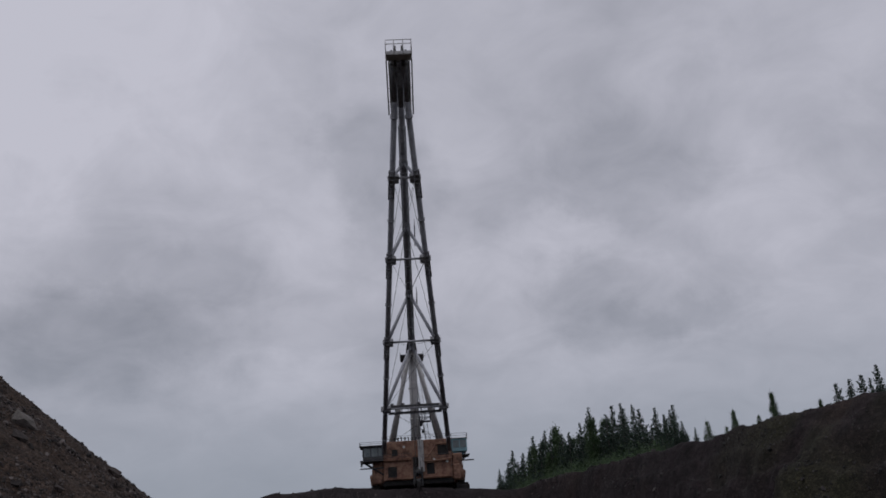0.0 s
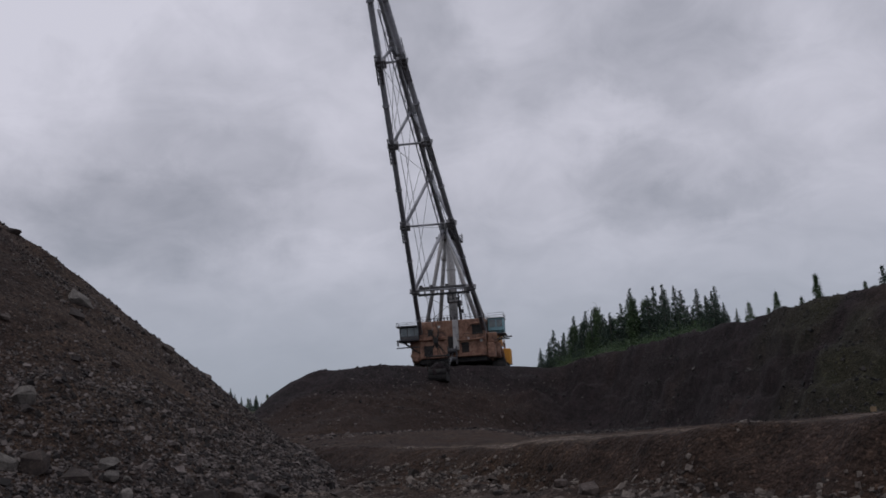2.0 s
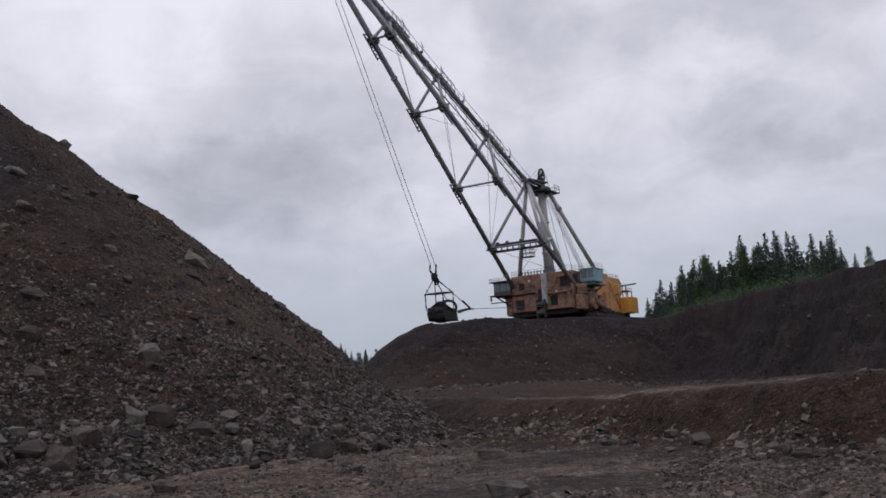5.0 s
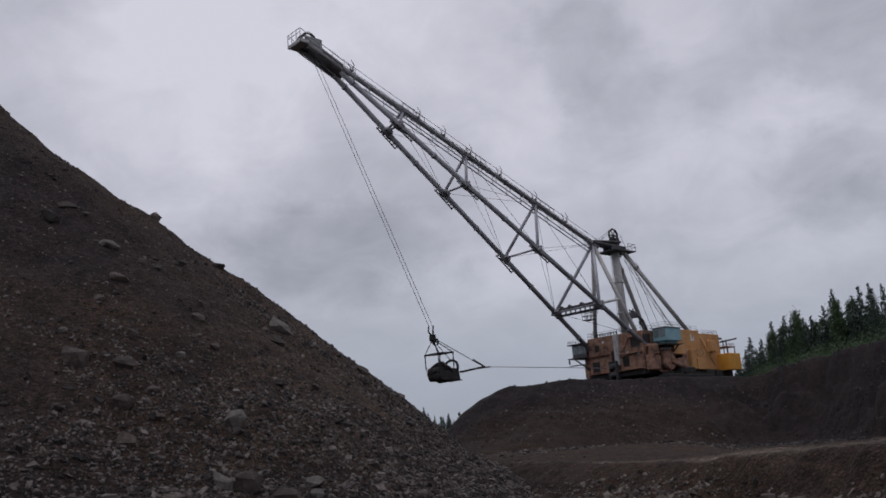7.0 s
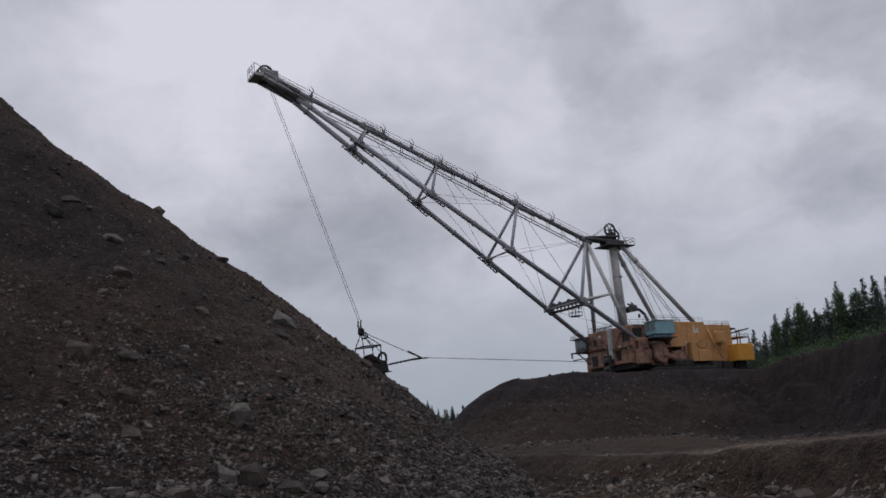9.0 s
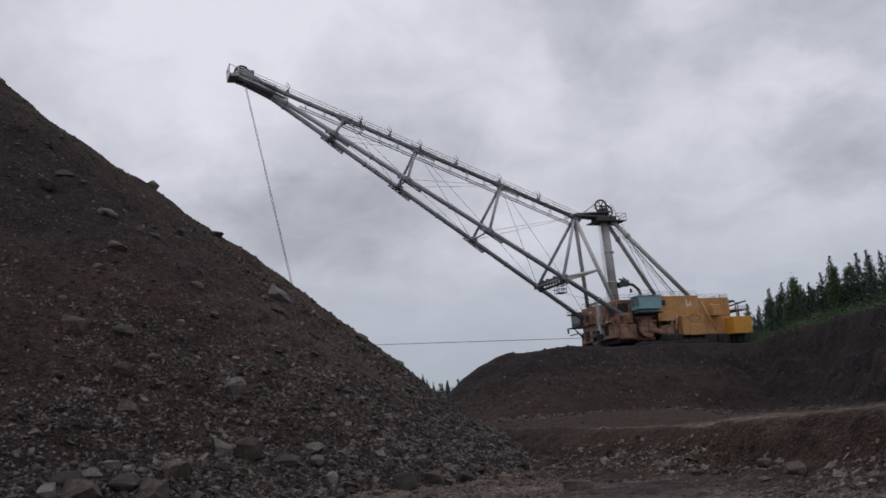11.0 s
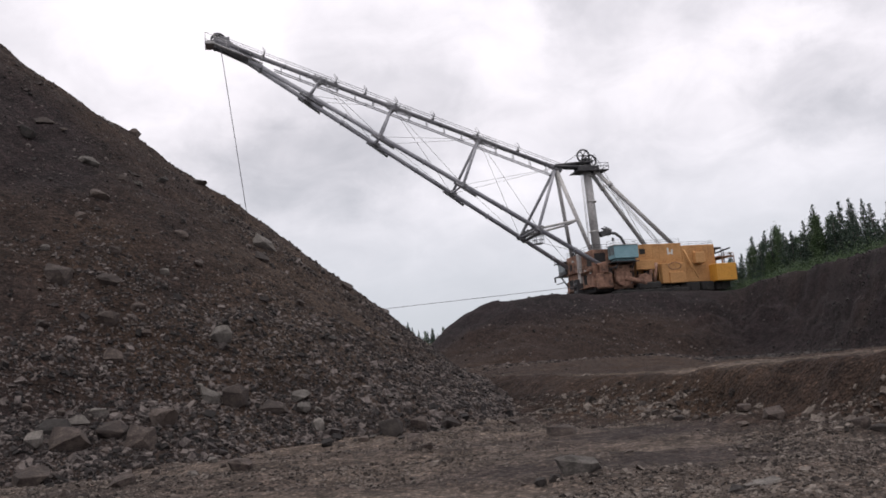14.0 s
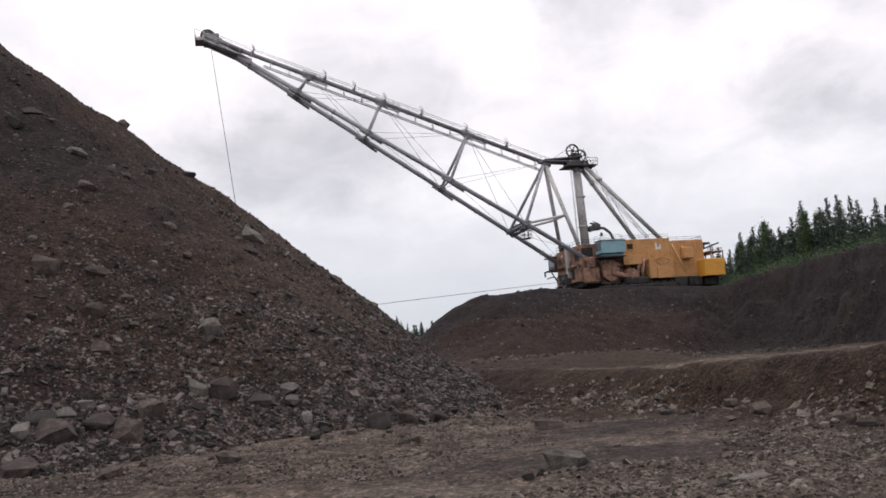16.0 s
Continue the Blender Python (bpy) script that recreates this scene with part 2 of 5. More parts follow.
def heap_height(x, y):
    """A spoil heap at its angle of repose: a cone that goes on as a ridge away from the pit floor."""
    cx, cy, ex, ey = -36.5, 41.6, -72.0, 58.0
    dx, dy = ex - cx, ey - cy
    k = np.clip(((x - cx) * dx + (y - cy) * dy) / (dx * dx + dy * dy), 0, 1)
    d = np.hypot(x - cx - k * dx, y - cy - k * dy)
    fall = math.tan(radians(38.9))
    z = fall * (29.55 - d) + 0.5 * rough_noise(x, y, 8, 3, 103) + 0.16 * rough_noise(x, y, 1.8, 3, 113) + 0.06 * rough_noise(x, y, 0.6, 2, 123)
    z = z - 0.75 * np.exp(-((x + 12.4) ** 2 + (y - 46.4) ** 2) / 40.0)
    z = z + 0.32 * np.exp(-((x + 21.0) ** 2 + (y - 45.0) ** 2) / 85.0)
    z = z - 0.72 * np.exp(-((x + 30.3) ** 2 + (y - 43.2) ** 2) / 13.0)
    z = np.where(z > 23.5, 23.5 + (z - 23.5) * 0.8, z)
    # stones rolled down soften the toe
    return np.where(z < 1.6, 0.55 * z + 0.72, z)


def polar_sheet(name, height, azs, rs, mat, keep=None):
    A, R = np.meshgrid(np.radians(azs), rs)
    x, y = -np.sin(A) * R, np.cos(A) * R
    z = height(x, y)
    n, m = A.shape
    verts = np.stack([x, y, z], -1).reshape(-1, 3)
    i = (np.arange(n - 1)[:, None] * m + np.arange(m - 1)[None]).ravel()
    quads = np.stack([i, i + m, i + m + 1, i + 1], 1)
    if keep is not None:
        ok = keep(verts[quads].mean(1))
        quads = quads[ok]
        used, inv = np.unique(quads, return_inverse=True)
        verts, quads = verts[used], inv.reshape(-1, 4)
    me = bpy.data.meshes.new(name)
    me.from_pydata(verts.tolist(), [], quads.tolist())
    me.materials.append(mat)
    me.polygons.foreach_set("use_smooth", np.ones(len(quads), bool))
    ob = new(name, me)
    return ob


def soil_material(name):
    """Dark shale, brown clay and trodden grey gravel, shared out by the soil map, with pebbles in relief."""
    m = bpy.data.materials.new(name)
    m.use_nodes = True
    nt = m.node_tree
    N, L = nt.nodes.new, nt.links.new
    b = nt.nodes["Principled BSDF"]
    b.inputs["Roughness"].default_value = 0.95
    b.inputs["Specular IOR Level"].default_value = 0.2
    tc = N("ShaderNodeTexCoord")
    at = N("ShaderNodeAttribute"); at.attribute_name = "soil"
    sp = N("ShaderNodeSeparateColor"); L(at.outputs["Color"], sp.inputs[0])

    def grain(scale, detail=5, rough=0.65):
        n = N("ShaderNodeTexNoise"); n.inputs["Scale"].default_value = scale; n.inputs["Detail"].default_value = detail; n.inputs["Roughness"].default_value = rough
        L(tc.outputs["Object"], n.inputs["Vector"])
        return n.outputs["Fac"]

    def ramp(fac, dark, light, lo=0.40, hi=0.63):
        r = N("ShaderNodeValToRGB"); e = r.color_ramp.elements
        e[0].position, e[0].color, e[1].position, e[1].color = lo, (*dark, 1), hi, (*light, 1)
        L(fac, r.inputs["Fac"])
        return r.outputs["Color"]

    def mix(fac, a, c):
        x = N("ShaderNodeMix"); x.data_type = "RGBA"
        L(fac, x.inputs["Factor"]); L(a, x.inputs["A"]); L(c, x.inputs["B"])
        return x.outputs["Result"]

    coarse, broad, mid, fine = grain(0.16), grain(0.75, 6, 0.7), grain(2.6), grain(11, 4, 0.7)

    def weigh(a, wa, rest):
        s = N("ShaderNodeMath"); s.operation = "MULTIPLY_ADD"; s.inputs[1].default_value = wa
        L(a, s.inputs[0])
        if rest is None:
            s.inputs[2].default_value = 0.0
        else:
            L(rest, s.inputs[2])
        return s.outputs[0]

    speck = weigh(broad, 0.36, weigh(mid, 0.3, weigh(fine, 0.34, None)))
    shale = mix(coarse, ramp(speck, (0.0042, 0.0042, 0.0047), (0.024, 0.023, 0.024)), ramp(speck, (0.0095, 0.0064, 0.0074), (0.056, 0.039, 0.0425)))
    clay = mix(coarse, ramp(speck, (0.020, 0.0125, 0.0085), (0.078, 0.051, 0.036)), ramp(speck, (0.0165, 0.0105, 0.008), (0.064, 0.0435, 0.032)))
    gravel_c = mix(coarse, ramp(speck, (0.034, 0.028, 0.0235), (0.30, 0.262, 0.226)), ramp(speck, (0.038, 0.027, 0.021), (0.235, 0.180, 0.144)))
    grass = ramp(speck, (0.016, 0.019, 0.010), (0.052, 0.055, 0.026))
    col = mix(sp.outputs["Red"], shale, clay)
    col = mix(sp.outputs["Green"], col, gravel_c)
    col = mix(sp.outputs["Blue"], col, grass)
    # pebbles at two sizes, each with its own tone, pale ones rare
    bent = N("ShaderNodeTexNoise"); bent.inputs["Scale"].default_value = 6.0
    L(tc.outputs["Object"], bent.inputs["Vector"])
    shift = N("ShaderNodeVectorMath"); shift.operation = "MULTIPLY_ADD"; shift.inputs[1].default_value = (0.12, 0.12, 0.12)
    L(bent.outputs["Color"], shift.inputs[0]); L(tc.outputs["Object"], shift.inputs[2])

    def pebbles(scale, dark, pale):
        v = N("ShaderNodeTexVoronoi"); v.inputs["Scale"].default_value = scale
        L(shift.outputs[0], v.inputs["Vector"])
        one = N("ShaderNodeSeparateColor"); L(v.outputs["Color"], one.inputs[0])
        r = N("ShaderNodeValToRGB"); e = r.color_ramp.elements
        e[0].position, e[0].color = 0.0, (dark, dark, dark, 1)
        e[1].position, e[1].color = 1.0, (pale, pale * 0.97, pale * 0.94, 1)
        k = e.new(0.72); k.color = (1.02, 1.0, 0.99, 1)
        L(one.outputs["Red"], r.inputs["Fac"])
        return v, r.outputs["Color"]

    vor, tone = pebbles(8.0, 0.74, 1.6)
    vor2, tone2 = pebbles(21.0, 0.68, 1.7)
    for tn in (tone, tone2):
        mu = N("ShaderNodeMix"); mu.data_type, mu.blend_type = "RGBA", "MULTIPLY"; mu.inputs["Factor"].default_value = 1.0
        L(col, mu.inputs["A"]); L(tn, mu.inputs["B"])
        col = mu.outputs["Result"]
    L(col, b.inputs["Base Color"])
    hs = N("ShaderNodeMath"); hs.operation = "SUBTRACT"
    L(weigh(broad, 4.0, fine), hs.inputs[0]); L(vor.outputs["Distance"], hs.inputs[1])
    bp = N("ShaderNodeBump"); bp.inputs["Strength"].default_value = 0.9; bp.inputs["Distance"].default_value = 0.09
    L(hs.outputs[0], bp.inputs["Height"]); L(bp.outputs["Normal"], b.inputs["Normal"])
    return m


def soil_map(x, y, z):
    """Shares of clay, trodden gravel and grass over the plan."""
    r, az = np.hypot(x, y), np.degrees(np.arctan2(-x, y))
    toe, rim = (np.interp(az, t[:, 0], t[:, 1]) for t in (TOE, RIM))
    wob = rough_noise(x, y, 6, 3, 131)
    lip = np.interp(az, LIP[:, 0], LIP[:, 1])
    flat = smooth(az, -5, 1)
    clay = smooth(r, toe - 1, toe + 3) * (1 - smooth(r, rim - 24 - 3 * wob, rim - 12)) * np.clip(0.85 + 0.4 * wob, 0, 1)
    clay = np.maximum(clay, 0.55 * smooth(az, -6, 0) * (1 - smooth(r, rim - 12, rim - 4 + 2 * wob)) * smooth(r - toe, 0, 4))
    floor = (1 - smooth(r - toe + wob, -1, 2.5)) * np.clip(0.8 + 0.5 * wob, 0, 1)
    floor = floor * np.clip(0.8 + 0.3 * np.sin((y - 0.1 * x) * 1.0 + 1.5 * wob), 0.5, 1)
    bank = smooth(r, rim - 20, rim - 12) * (1 - smooth(r, rim - 1, rim + 3)) * (1 - smooth(az, -7, -2))
    clay = np.maximum(clay * (1 - 0.8 * bank), bank * np.clip(0.7 * rough_noise(x, y, 9, 3, 151) - 0.1, 0, 0.5))
    edge = smooth(r - lip, -0.35, 0.15) * (1 - smooth(r - lip, 1.5, 5)) * np.clip(0.5 + 0.3 * wob - 0.3 * flat, 0.1, 0.8)
    grass = smooth(r, rim + 1 + 3 * wob, rim + 8) * (smooth(-az, 3, 5) + smooth(r, 200, 300)).clip(0, 1)
    grass = np.maximum(grass, bank * smooth(-az, 15, 19) * np.clip(0.1 + 0.8 * rough_noise(x, y, 8, 3, 161), 0, 0.6))
    return np.stack([clay, np.maximum(floor, edge), grass, np.ones_like(clay)], -1)


def heap_map(x, y, z):
    wob = rough_noise(x, y, 7, 4, 141)
    return np.stack([np.clip(0.42 + 0.5 * wob, 0.08, 0.85), np.maximum((1 - smooth(z, 0.2, 1.6)) * 0.1, 0.13 * smooth(-np.degrees(np.arctan2(-x, y)), -31, -21) * smooth(z, 0.8, 3)), 0 * z, np.ones_like(z)], -1)


def paint_soil(ob, func):
    me = ob.data
    co = np.empty(len(me.vertices) * 3)
    me.vertices.foreach_get("co", co)
    co = co.reshape(-1, 3)
    at = me.color_attributes.new("soil", "FLOAT_COLOR", "POINT")
    at.data.foreach_set("color", func(co[:, 0], co[:, 1], co[:, 2]).ravel())


SOIL = soil_material("pit_soil")
SPOIL = soil_material("shale_spoil")
azs = np.concatenate([np.arange(-180, -36, 3.0), np.arange(-36, 48, 0.22), np.arange(48, 180.1, 3.0)])
rs = np.concatenate([[0.0], np.geomspace(1.5, 12, 25)[:-1], np.geomspace(12, 180, 330)[:-1], np.geomspace(180, 4500, 50)])
ground = tagged(polar_sheet("ground", ground_height, azs, rs, SOIL), "bare stony pit floor, benches and banks of brown soil", "ground", kind="structure")
heap = tagged(polar_sheet("spoil_mound", heap_height, np.arange(-2, 120, 0.25), np.geomspace(9, 125, 330), SPOIL,
                          keep=lambda c: c[:, 2] > ground_height(c[:, 0], c[:, 1]) - 0.35), "tall mound of dark loose shale and stones on the pit floor", "spoil mound")
paint_soil(ground, soil_map)
paint_soil(heap, heap_map)


# ---------------------------------------------------------------- mesh helpers
def part(name, bm, mat, parent, label=""):
    me = bpy.data.meshes.new(name)
    bm.to_mesh(me)
    bm.free()
    me.materials.append(mat)
    ob = new(name, me)
    ob.parent = parent
    return tagged(ob, label)


def tube(bm, a, b, r, r2=None, seg=10):
    a, b = Vector(a), Vector(b)
    m = Matrix.Translation((a + b) / 2) @ (b - a).to_track_quat("Z", "Y").to_matrix().to_4x4()
    g = bmesh.ops.create_cone(bm, cap_ends=True, segments=seg, radius1=r, radius2=r if r2 is None else r2, depth=(b - a).length, matrix=m)
    for v in g["verts"]:
        for f in v.link_faces:
            f.smooth = len(f.verts) == 4
    return bm


def box(bm, x0, x1, y0, y1, z0, z1, bevel=0.0):
    m = pose((x0 + x1) / 2, (y0 + y1) / 2, (z0 + z1) / 2) @ Matrix.Diagonal((x1 - x0, y1 - y0, z1 - z0, 1))
    g = bmesh.ops.create_cube(bm, size=1, matrix=m)
    if bevel:
        es = list({e for v in g["verts"] for e in v.link_edges})
        bmesh.ops.bevel(bm, geom=es, offset=bevel, segments=1, affect="EDGES")
    return bm


def B():
    return bmesh.new()


# ---------------------------------------------------------------- the dragline; x ahead along its boom, y to its left
dragline = tagged(new("dragline"), "huge walking dragline excavator with orange house and grey tube boom", "excavator")
BOOM_FOOT, BOOM_TIP = Vector((7.17, 5.25, 2.95)), Vector((65.73, 0.25, 41.48))
KNEE = Vector((11.81, 0, 20.38))
HEAD = Vector((6.2, 0, 20.2))
PEAK = Vector((65.2, 0, 41.2))


def chord(k, side):
    p = BOOM_TIP.lerp(BOOM_FOOT, k)
    return Vector((p.x, p.y * side, p.z))


def crown(k):
    return PEAK.lerp(KNEE, k)


STATIONS = ((0.24, 0.29), (0.42, 0.50), (0.63, 0.76), (0.825, 1.0))


def boom():
    for side in (1, -1):
        bm = B()
        tube(bm, chord(0.02, side), chord(1.07, side), 0.36, seg=14)
        for k in (0.12, 0.24, 0.33, 0.42, 0.53, 0.63, 0.73, 0.825, 0.92):   # flanges
            a, d = chord(k, side), (chord(0, side) - chord(1, side)).normalized()
            tube(bm, a - d * 0.12, a + d * 0.12, 0.46, seg=14)
        ch = part("lower_chord", bm, CHORD, dragline, "grey steel tube")
        for k, _ in STATIONS:                                               # gusset boxes at the joints
            bm = B()
            d = (chord(0, side) - chord(1, side)).normalized()
            c = chord(k, side)
            turn = Matrix.Translation(c) @ d.to_track_quat("X", "Z").to_matrix().to_4x4()
            w = 0.42 + 0.2 * k
            for x0, x1, y0, y1, z0, z1 in ((-0.6, 0.5, -0.4 - 0.4 * (side > 0), 0.4 + 0.4 * (side < 0), -0.36, 0.3), (-1.1, -0.5, -0.25, 0.25, -0.5, -0.1), (-0.14, 0.14, -w - 0.1, w + 0.1, -0.46, 0.46)):
                bb = B(); box(bb, x0, x1, y0, y1, z0, z1, 0.06)
                bb.transform(turn)
                me = bpy.data.meshes.new("tmp"); bb.to_mesh(me); bb.free(); bm.from_mesh(me); bpy.data.meshes.remove(me)
            part("gusset", bm, GUNMETAL, ch)
    bm = B()
    tube(bm, PEAK, KNEE, 0.34, seg=14)
    for k in np.linspace(0.06, 0.97, 15):
        a, d = crown(k), (PEAK - KNEE).normalized()
        tube(bm, a - d * 0.1, a + d * 0.1, 0.43, seg=14)
    top = part("upper_chord", bm, GUNMETAL, dragline, "dark grey steel tube")
    for k, q in STATIONS:
        for side in (1, -1):
            bm = B(); tube(bm, crown(q), chord(k, side), 0.16 + 0.12 * k, seg=10)
            part("strut", bm, CHORD, dragline)
        bm = B(); tube(bm, chord(k, 1), chord(k, -1), 0.15)
        part("cross_tube", bm, CHORD, dragline)
        bm = B()
        c = crown(q)
        d = (PEAK - KNEE).normalized()
        tube(bm, c - d * 1.1, c + d * 1.1, 0.46, seg=10)
        tube(bm, c + d * 0.3, c + Vector((0, 0, -0.9)), 0.34, 0.26, seg=8)
        box(bm, c.x - 0.35, c.x + 0.35, -0.55, 0.55, c.z - 0.5, c.z + 0.2, 0.08)
        part("joint_box", bm, GUNMETAL, top)
    # short service planks slung along the chords at the joints
    for k, q in STATIONS[:3]:
        for side in (1, -1):
            d = (chord(0, side) - chord(1, side)).normalized()
            c = chord(k, side) + Vector((0, side * 0.12, -0.6))
            bm = B()
            for y in (-0.3, 0.3):
                tube(bm, c - d * 2.3 + Vector((0, y, -0.1)), c + d * 1.7 + Vector((0, y, 0.1)), 0.1, seg=6)
            for u in np.linspace(-2.2, 1.6, 7):
                tube(bm, c + d * u + Vector((0, -0.4, 0)), c + d * u + Vector((0, 0.4, 0)), 0.09, seg=5)
            part("joint_plank", bm, GUNMETAL, dragline)
        d = (PEAK - KNEE).normalized()
        c = crown(q) + Vector((0, 0.75, -0.75))
        bm = B()
        for y in (-0.35, 0.35):
            tube(bm, c - d * 3.0 + Vector((0, y, 0)), c + d * 1.0 + Vector((0, y, 0)), 0.09, seg=6)
            tube(bm, c - d * 3.0 + Vector((0, y, 0.95)), c + d * 1.0 + Vector((0, y, 0.95)), 0.045, seg=6)
            for u in np.linspace(-3.0, 1.0, 5):
                tube(bm, c + d * u + Vector((0, y, 0)), c + d * u + Vector((0, y, 0.95)), 0.045, seg=5)
        part("joint_landing", bm, GUNMETAL, top)
    # rope guide forks along the upper chord
    for q in (0.13, 0.335, 0.42, 0.51, 0.62, 0.755, 0.88):
        c = crown(q)
        bm = B()
        box(bm, c.x - 0.25, c.x + 0.25, -0.45, 0.45, c.z + 0.25, c.z + 0.5, 0.04)
        for y in (-0.4, 0.4):
            tube(bm, (c.x, y, c.z + 0.4), (c.x - 0.35, y, c.z + 1.1), 0.08, seg=6)
            tube(bm, (c.x - 0.35, y, c.z + 1.1), (c.x + 0.1, y, c.z + 1.8), 0.06, 0.03, seg=6)
        part("rope_guide", bm, GUNMETAL, top)
    # catwalk slung under the upper chord
    bm = B()
    off = Vector((0, 0.0, -1.55))
    for y in (-0.4, 0.4):
        tube(bm, crown(0.16) + off + Vector((0, y, 0.35)), crown(0.99) + off + Vector((0, y, 0)), 0.09, seg=6)
    for k in np.linspace(0.18, 0.97, 16):
        a = crown(k)
        for y in (-0.4, 0.4):
            tube(bm, a + Vector((0, y * 0.5, 0)), a + off + Vector((0, y, 0.3 * (1 - k))), 0.05, seg=6)
    part("catwalk", bm, CHORD, top)
    # stays inside the lattice
    def wire(a, b, r=0.03):
        bm = B(); tube(bm, a, b, r, seg=5)
        part("guy_wire", bm, DARK, dragline)

    for (k, q), (k2, q2) in zip(STATIONS[1:], STATIONS[:-1]):
        for side in (1, -1):
            wire(crown(q2), chord(k, side))
            wire(crown(q), chord(k2, side), 0.025)
        wire(chord(k2, 1), chord(k, -1), 0.025)
    for side in (1, -1):
        wire(chord(0.825, side), Vector((9.4, -side * 4.5, 5.2)))
    # knee frame down to the boom feet, with its level braces
    for side in (1, -1):
        bm = B()
        tube(bm, KNEE, (8.2, side * 4.6, 3.6), 0.33, seg=12)
        leg = part("knee_leg", bm, STEEL, dragline)
        mid = KNEE.lerp(Vector((8.2, side * 4.6, 3.6)), 0.55)
        bm = B(); tube(bm, chord(0.825, side), mid, 0.2)
        part("knee_brace", bm, STEEL, leg)
    bm = B()
    tube(bm, KNEE.lerp(Vector((8.2, 4.6, 3.6)), 0.55), KNEE.lerp(Vector((8.2, -4.6, 3.6)), 0.55), 0.16)
    part("knee_cross_tube", bm, STEEL, dragline)
    # heavy cross platform between the last joints
    a, b = chord(0.825, 1), chord(0.825, -1)
    bm = B()
    box(bm, a.x - 0.9, a.x + 0.1, b.y, a.y, a.z + 0.15, a.z + 0.5, 0.05)
    box(bm, a.x - 1.0, a.x - 0.6, b.y + 0.4, a.y - 0.4, a.z - 0.75, a.z - 0.4, 0.05)
    for y in np.linspace(b.y + 0.5, a.y - 0.5, 9):
        box(bm, a.x - 0.9, a.x - 0.7, y - 0.06, y + 0.06, a.z - 0.5, a.z + 0.2)
    for y in (b.y + 1.0, b.y + 2.6, 0.6):                                    # little lamps on the beam
        box(bm, a.x - 0.7, a.x - 0.3, y - 0.25, y + 0.25, a.z + 0.5, a.z + 0.85, 0.05)
    part("cross_platform", bm, DARK, dragline)
    bm = B()                                                                # little man-basket under it
    for z in (-2.0, -1.4, -0.8):
        for p, q in (((0, 0), (1.3, 0)), ((1.3, 0), (1.3, 1.6)), ((1.3, 1.6), (0, 1.6)), ((0, 1.6), (0, 0))):
            tube(bm, (a.x - 1.6 + p[0], 0.6 + p[1], a.z + z), (a.x - 1.6 + q[0], 0.6 + q[1], a.z + z), 0.05, seg=5)
    for x in (0, 0.65, 1.3):
        for y in (0, 0.8, 1.6):
            if x != 0.65 or y != 0.8:
                tube(bm, (a.x - 1.6 + x, 0.6 + y, a.z - 2.0), (a.x - 1.6 + x, 0.6 + y, a.z - 0.5), 0.045, seg=5)
    box(bm, a.x - 1.6, a.x - 0.3, 0.6, 2.2, a.z - 2.06, a.z - 2.0)
    part("service_basket", bm, DARK, dragline)


def wheel(bm, c, r, width=0.3, spokes=6):
    """A rope sheave standing in the boom's plane."""
    c = Vector(c)
    seg = 28
    rings = []
    for rr, y in ((r, -width / 2), (r * 1.0, width / 2), (r * 0.84, width / 2), (r * 0.84, -width / 2)):
        rings.append([bm.verts.new(c + Vector((rr * math.cos(t), y, rr * math.sin(t)))) for t in np.linspace(0, math.tau, seg, endpoint=False)])
    for a, b in zip(rings, rings[1:] + rings[:1]):
        for i in range(seg):
            bm.faces.new((a[i], a[(i + 1) % seg], b[(i + 1) % seg], b[i]))
    for t in np.linspace(0, math.tau, spokes, endpoint=False):
        tube(bm, c, c + Vector((r * 0.88 * math.cos(t), 0, r * 0.88 * math.sin(t))), r * 0.07, seg=6)
    tube(bm, c - Vector((0, width * 0.7, 0)), c + Vector((0, width * 0.7, 0)), r * 0.2, seg=10)
    bmesh.ops.recalc_face_normals(bm, faces=bm.faces)


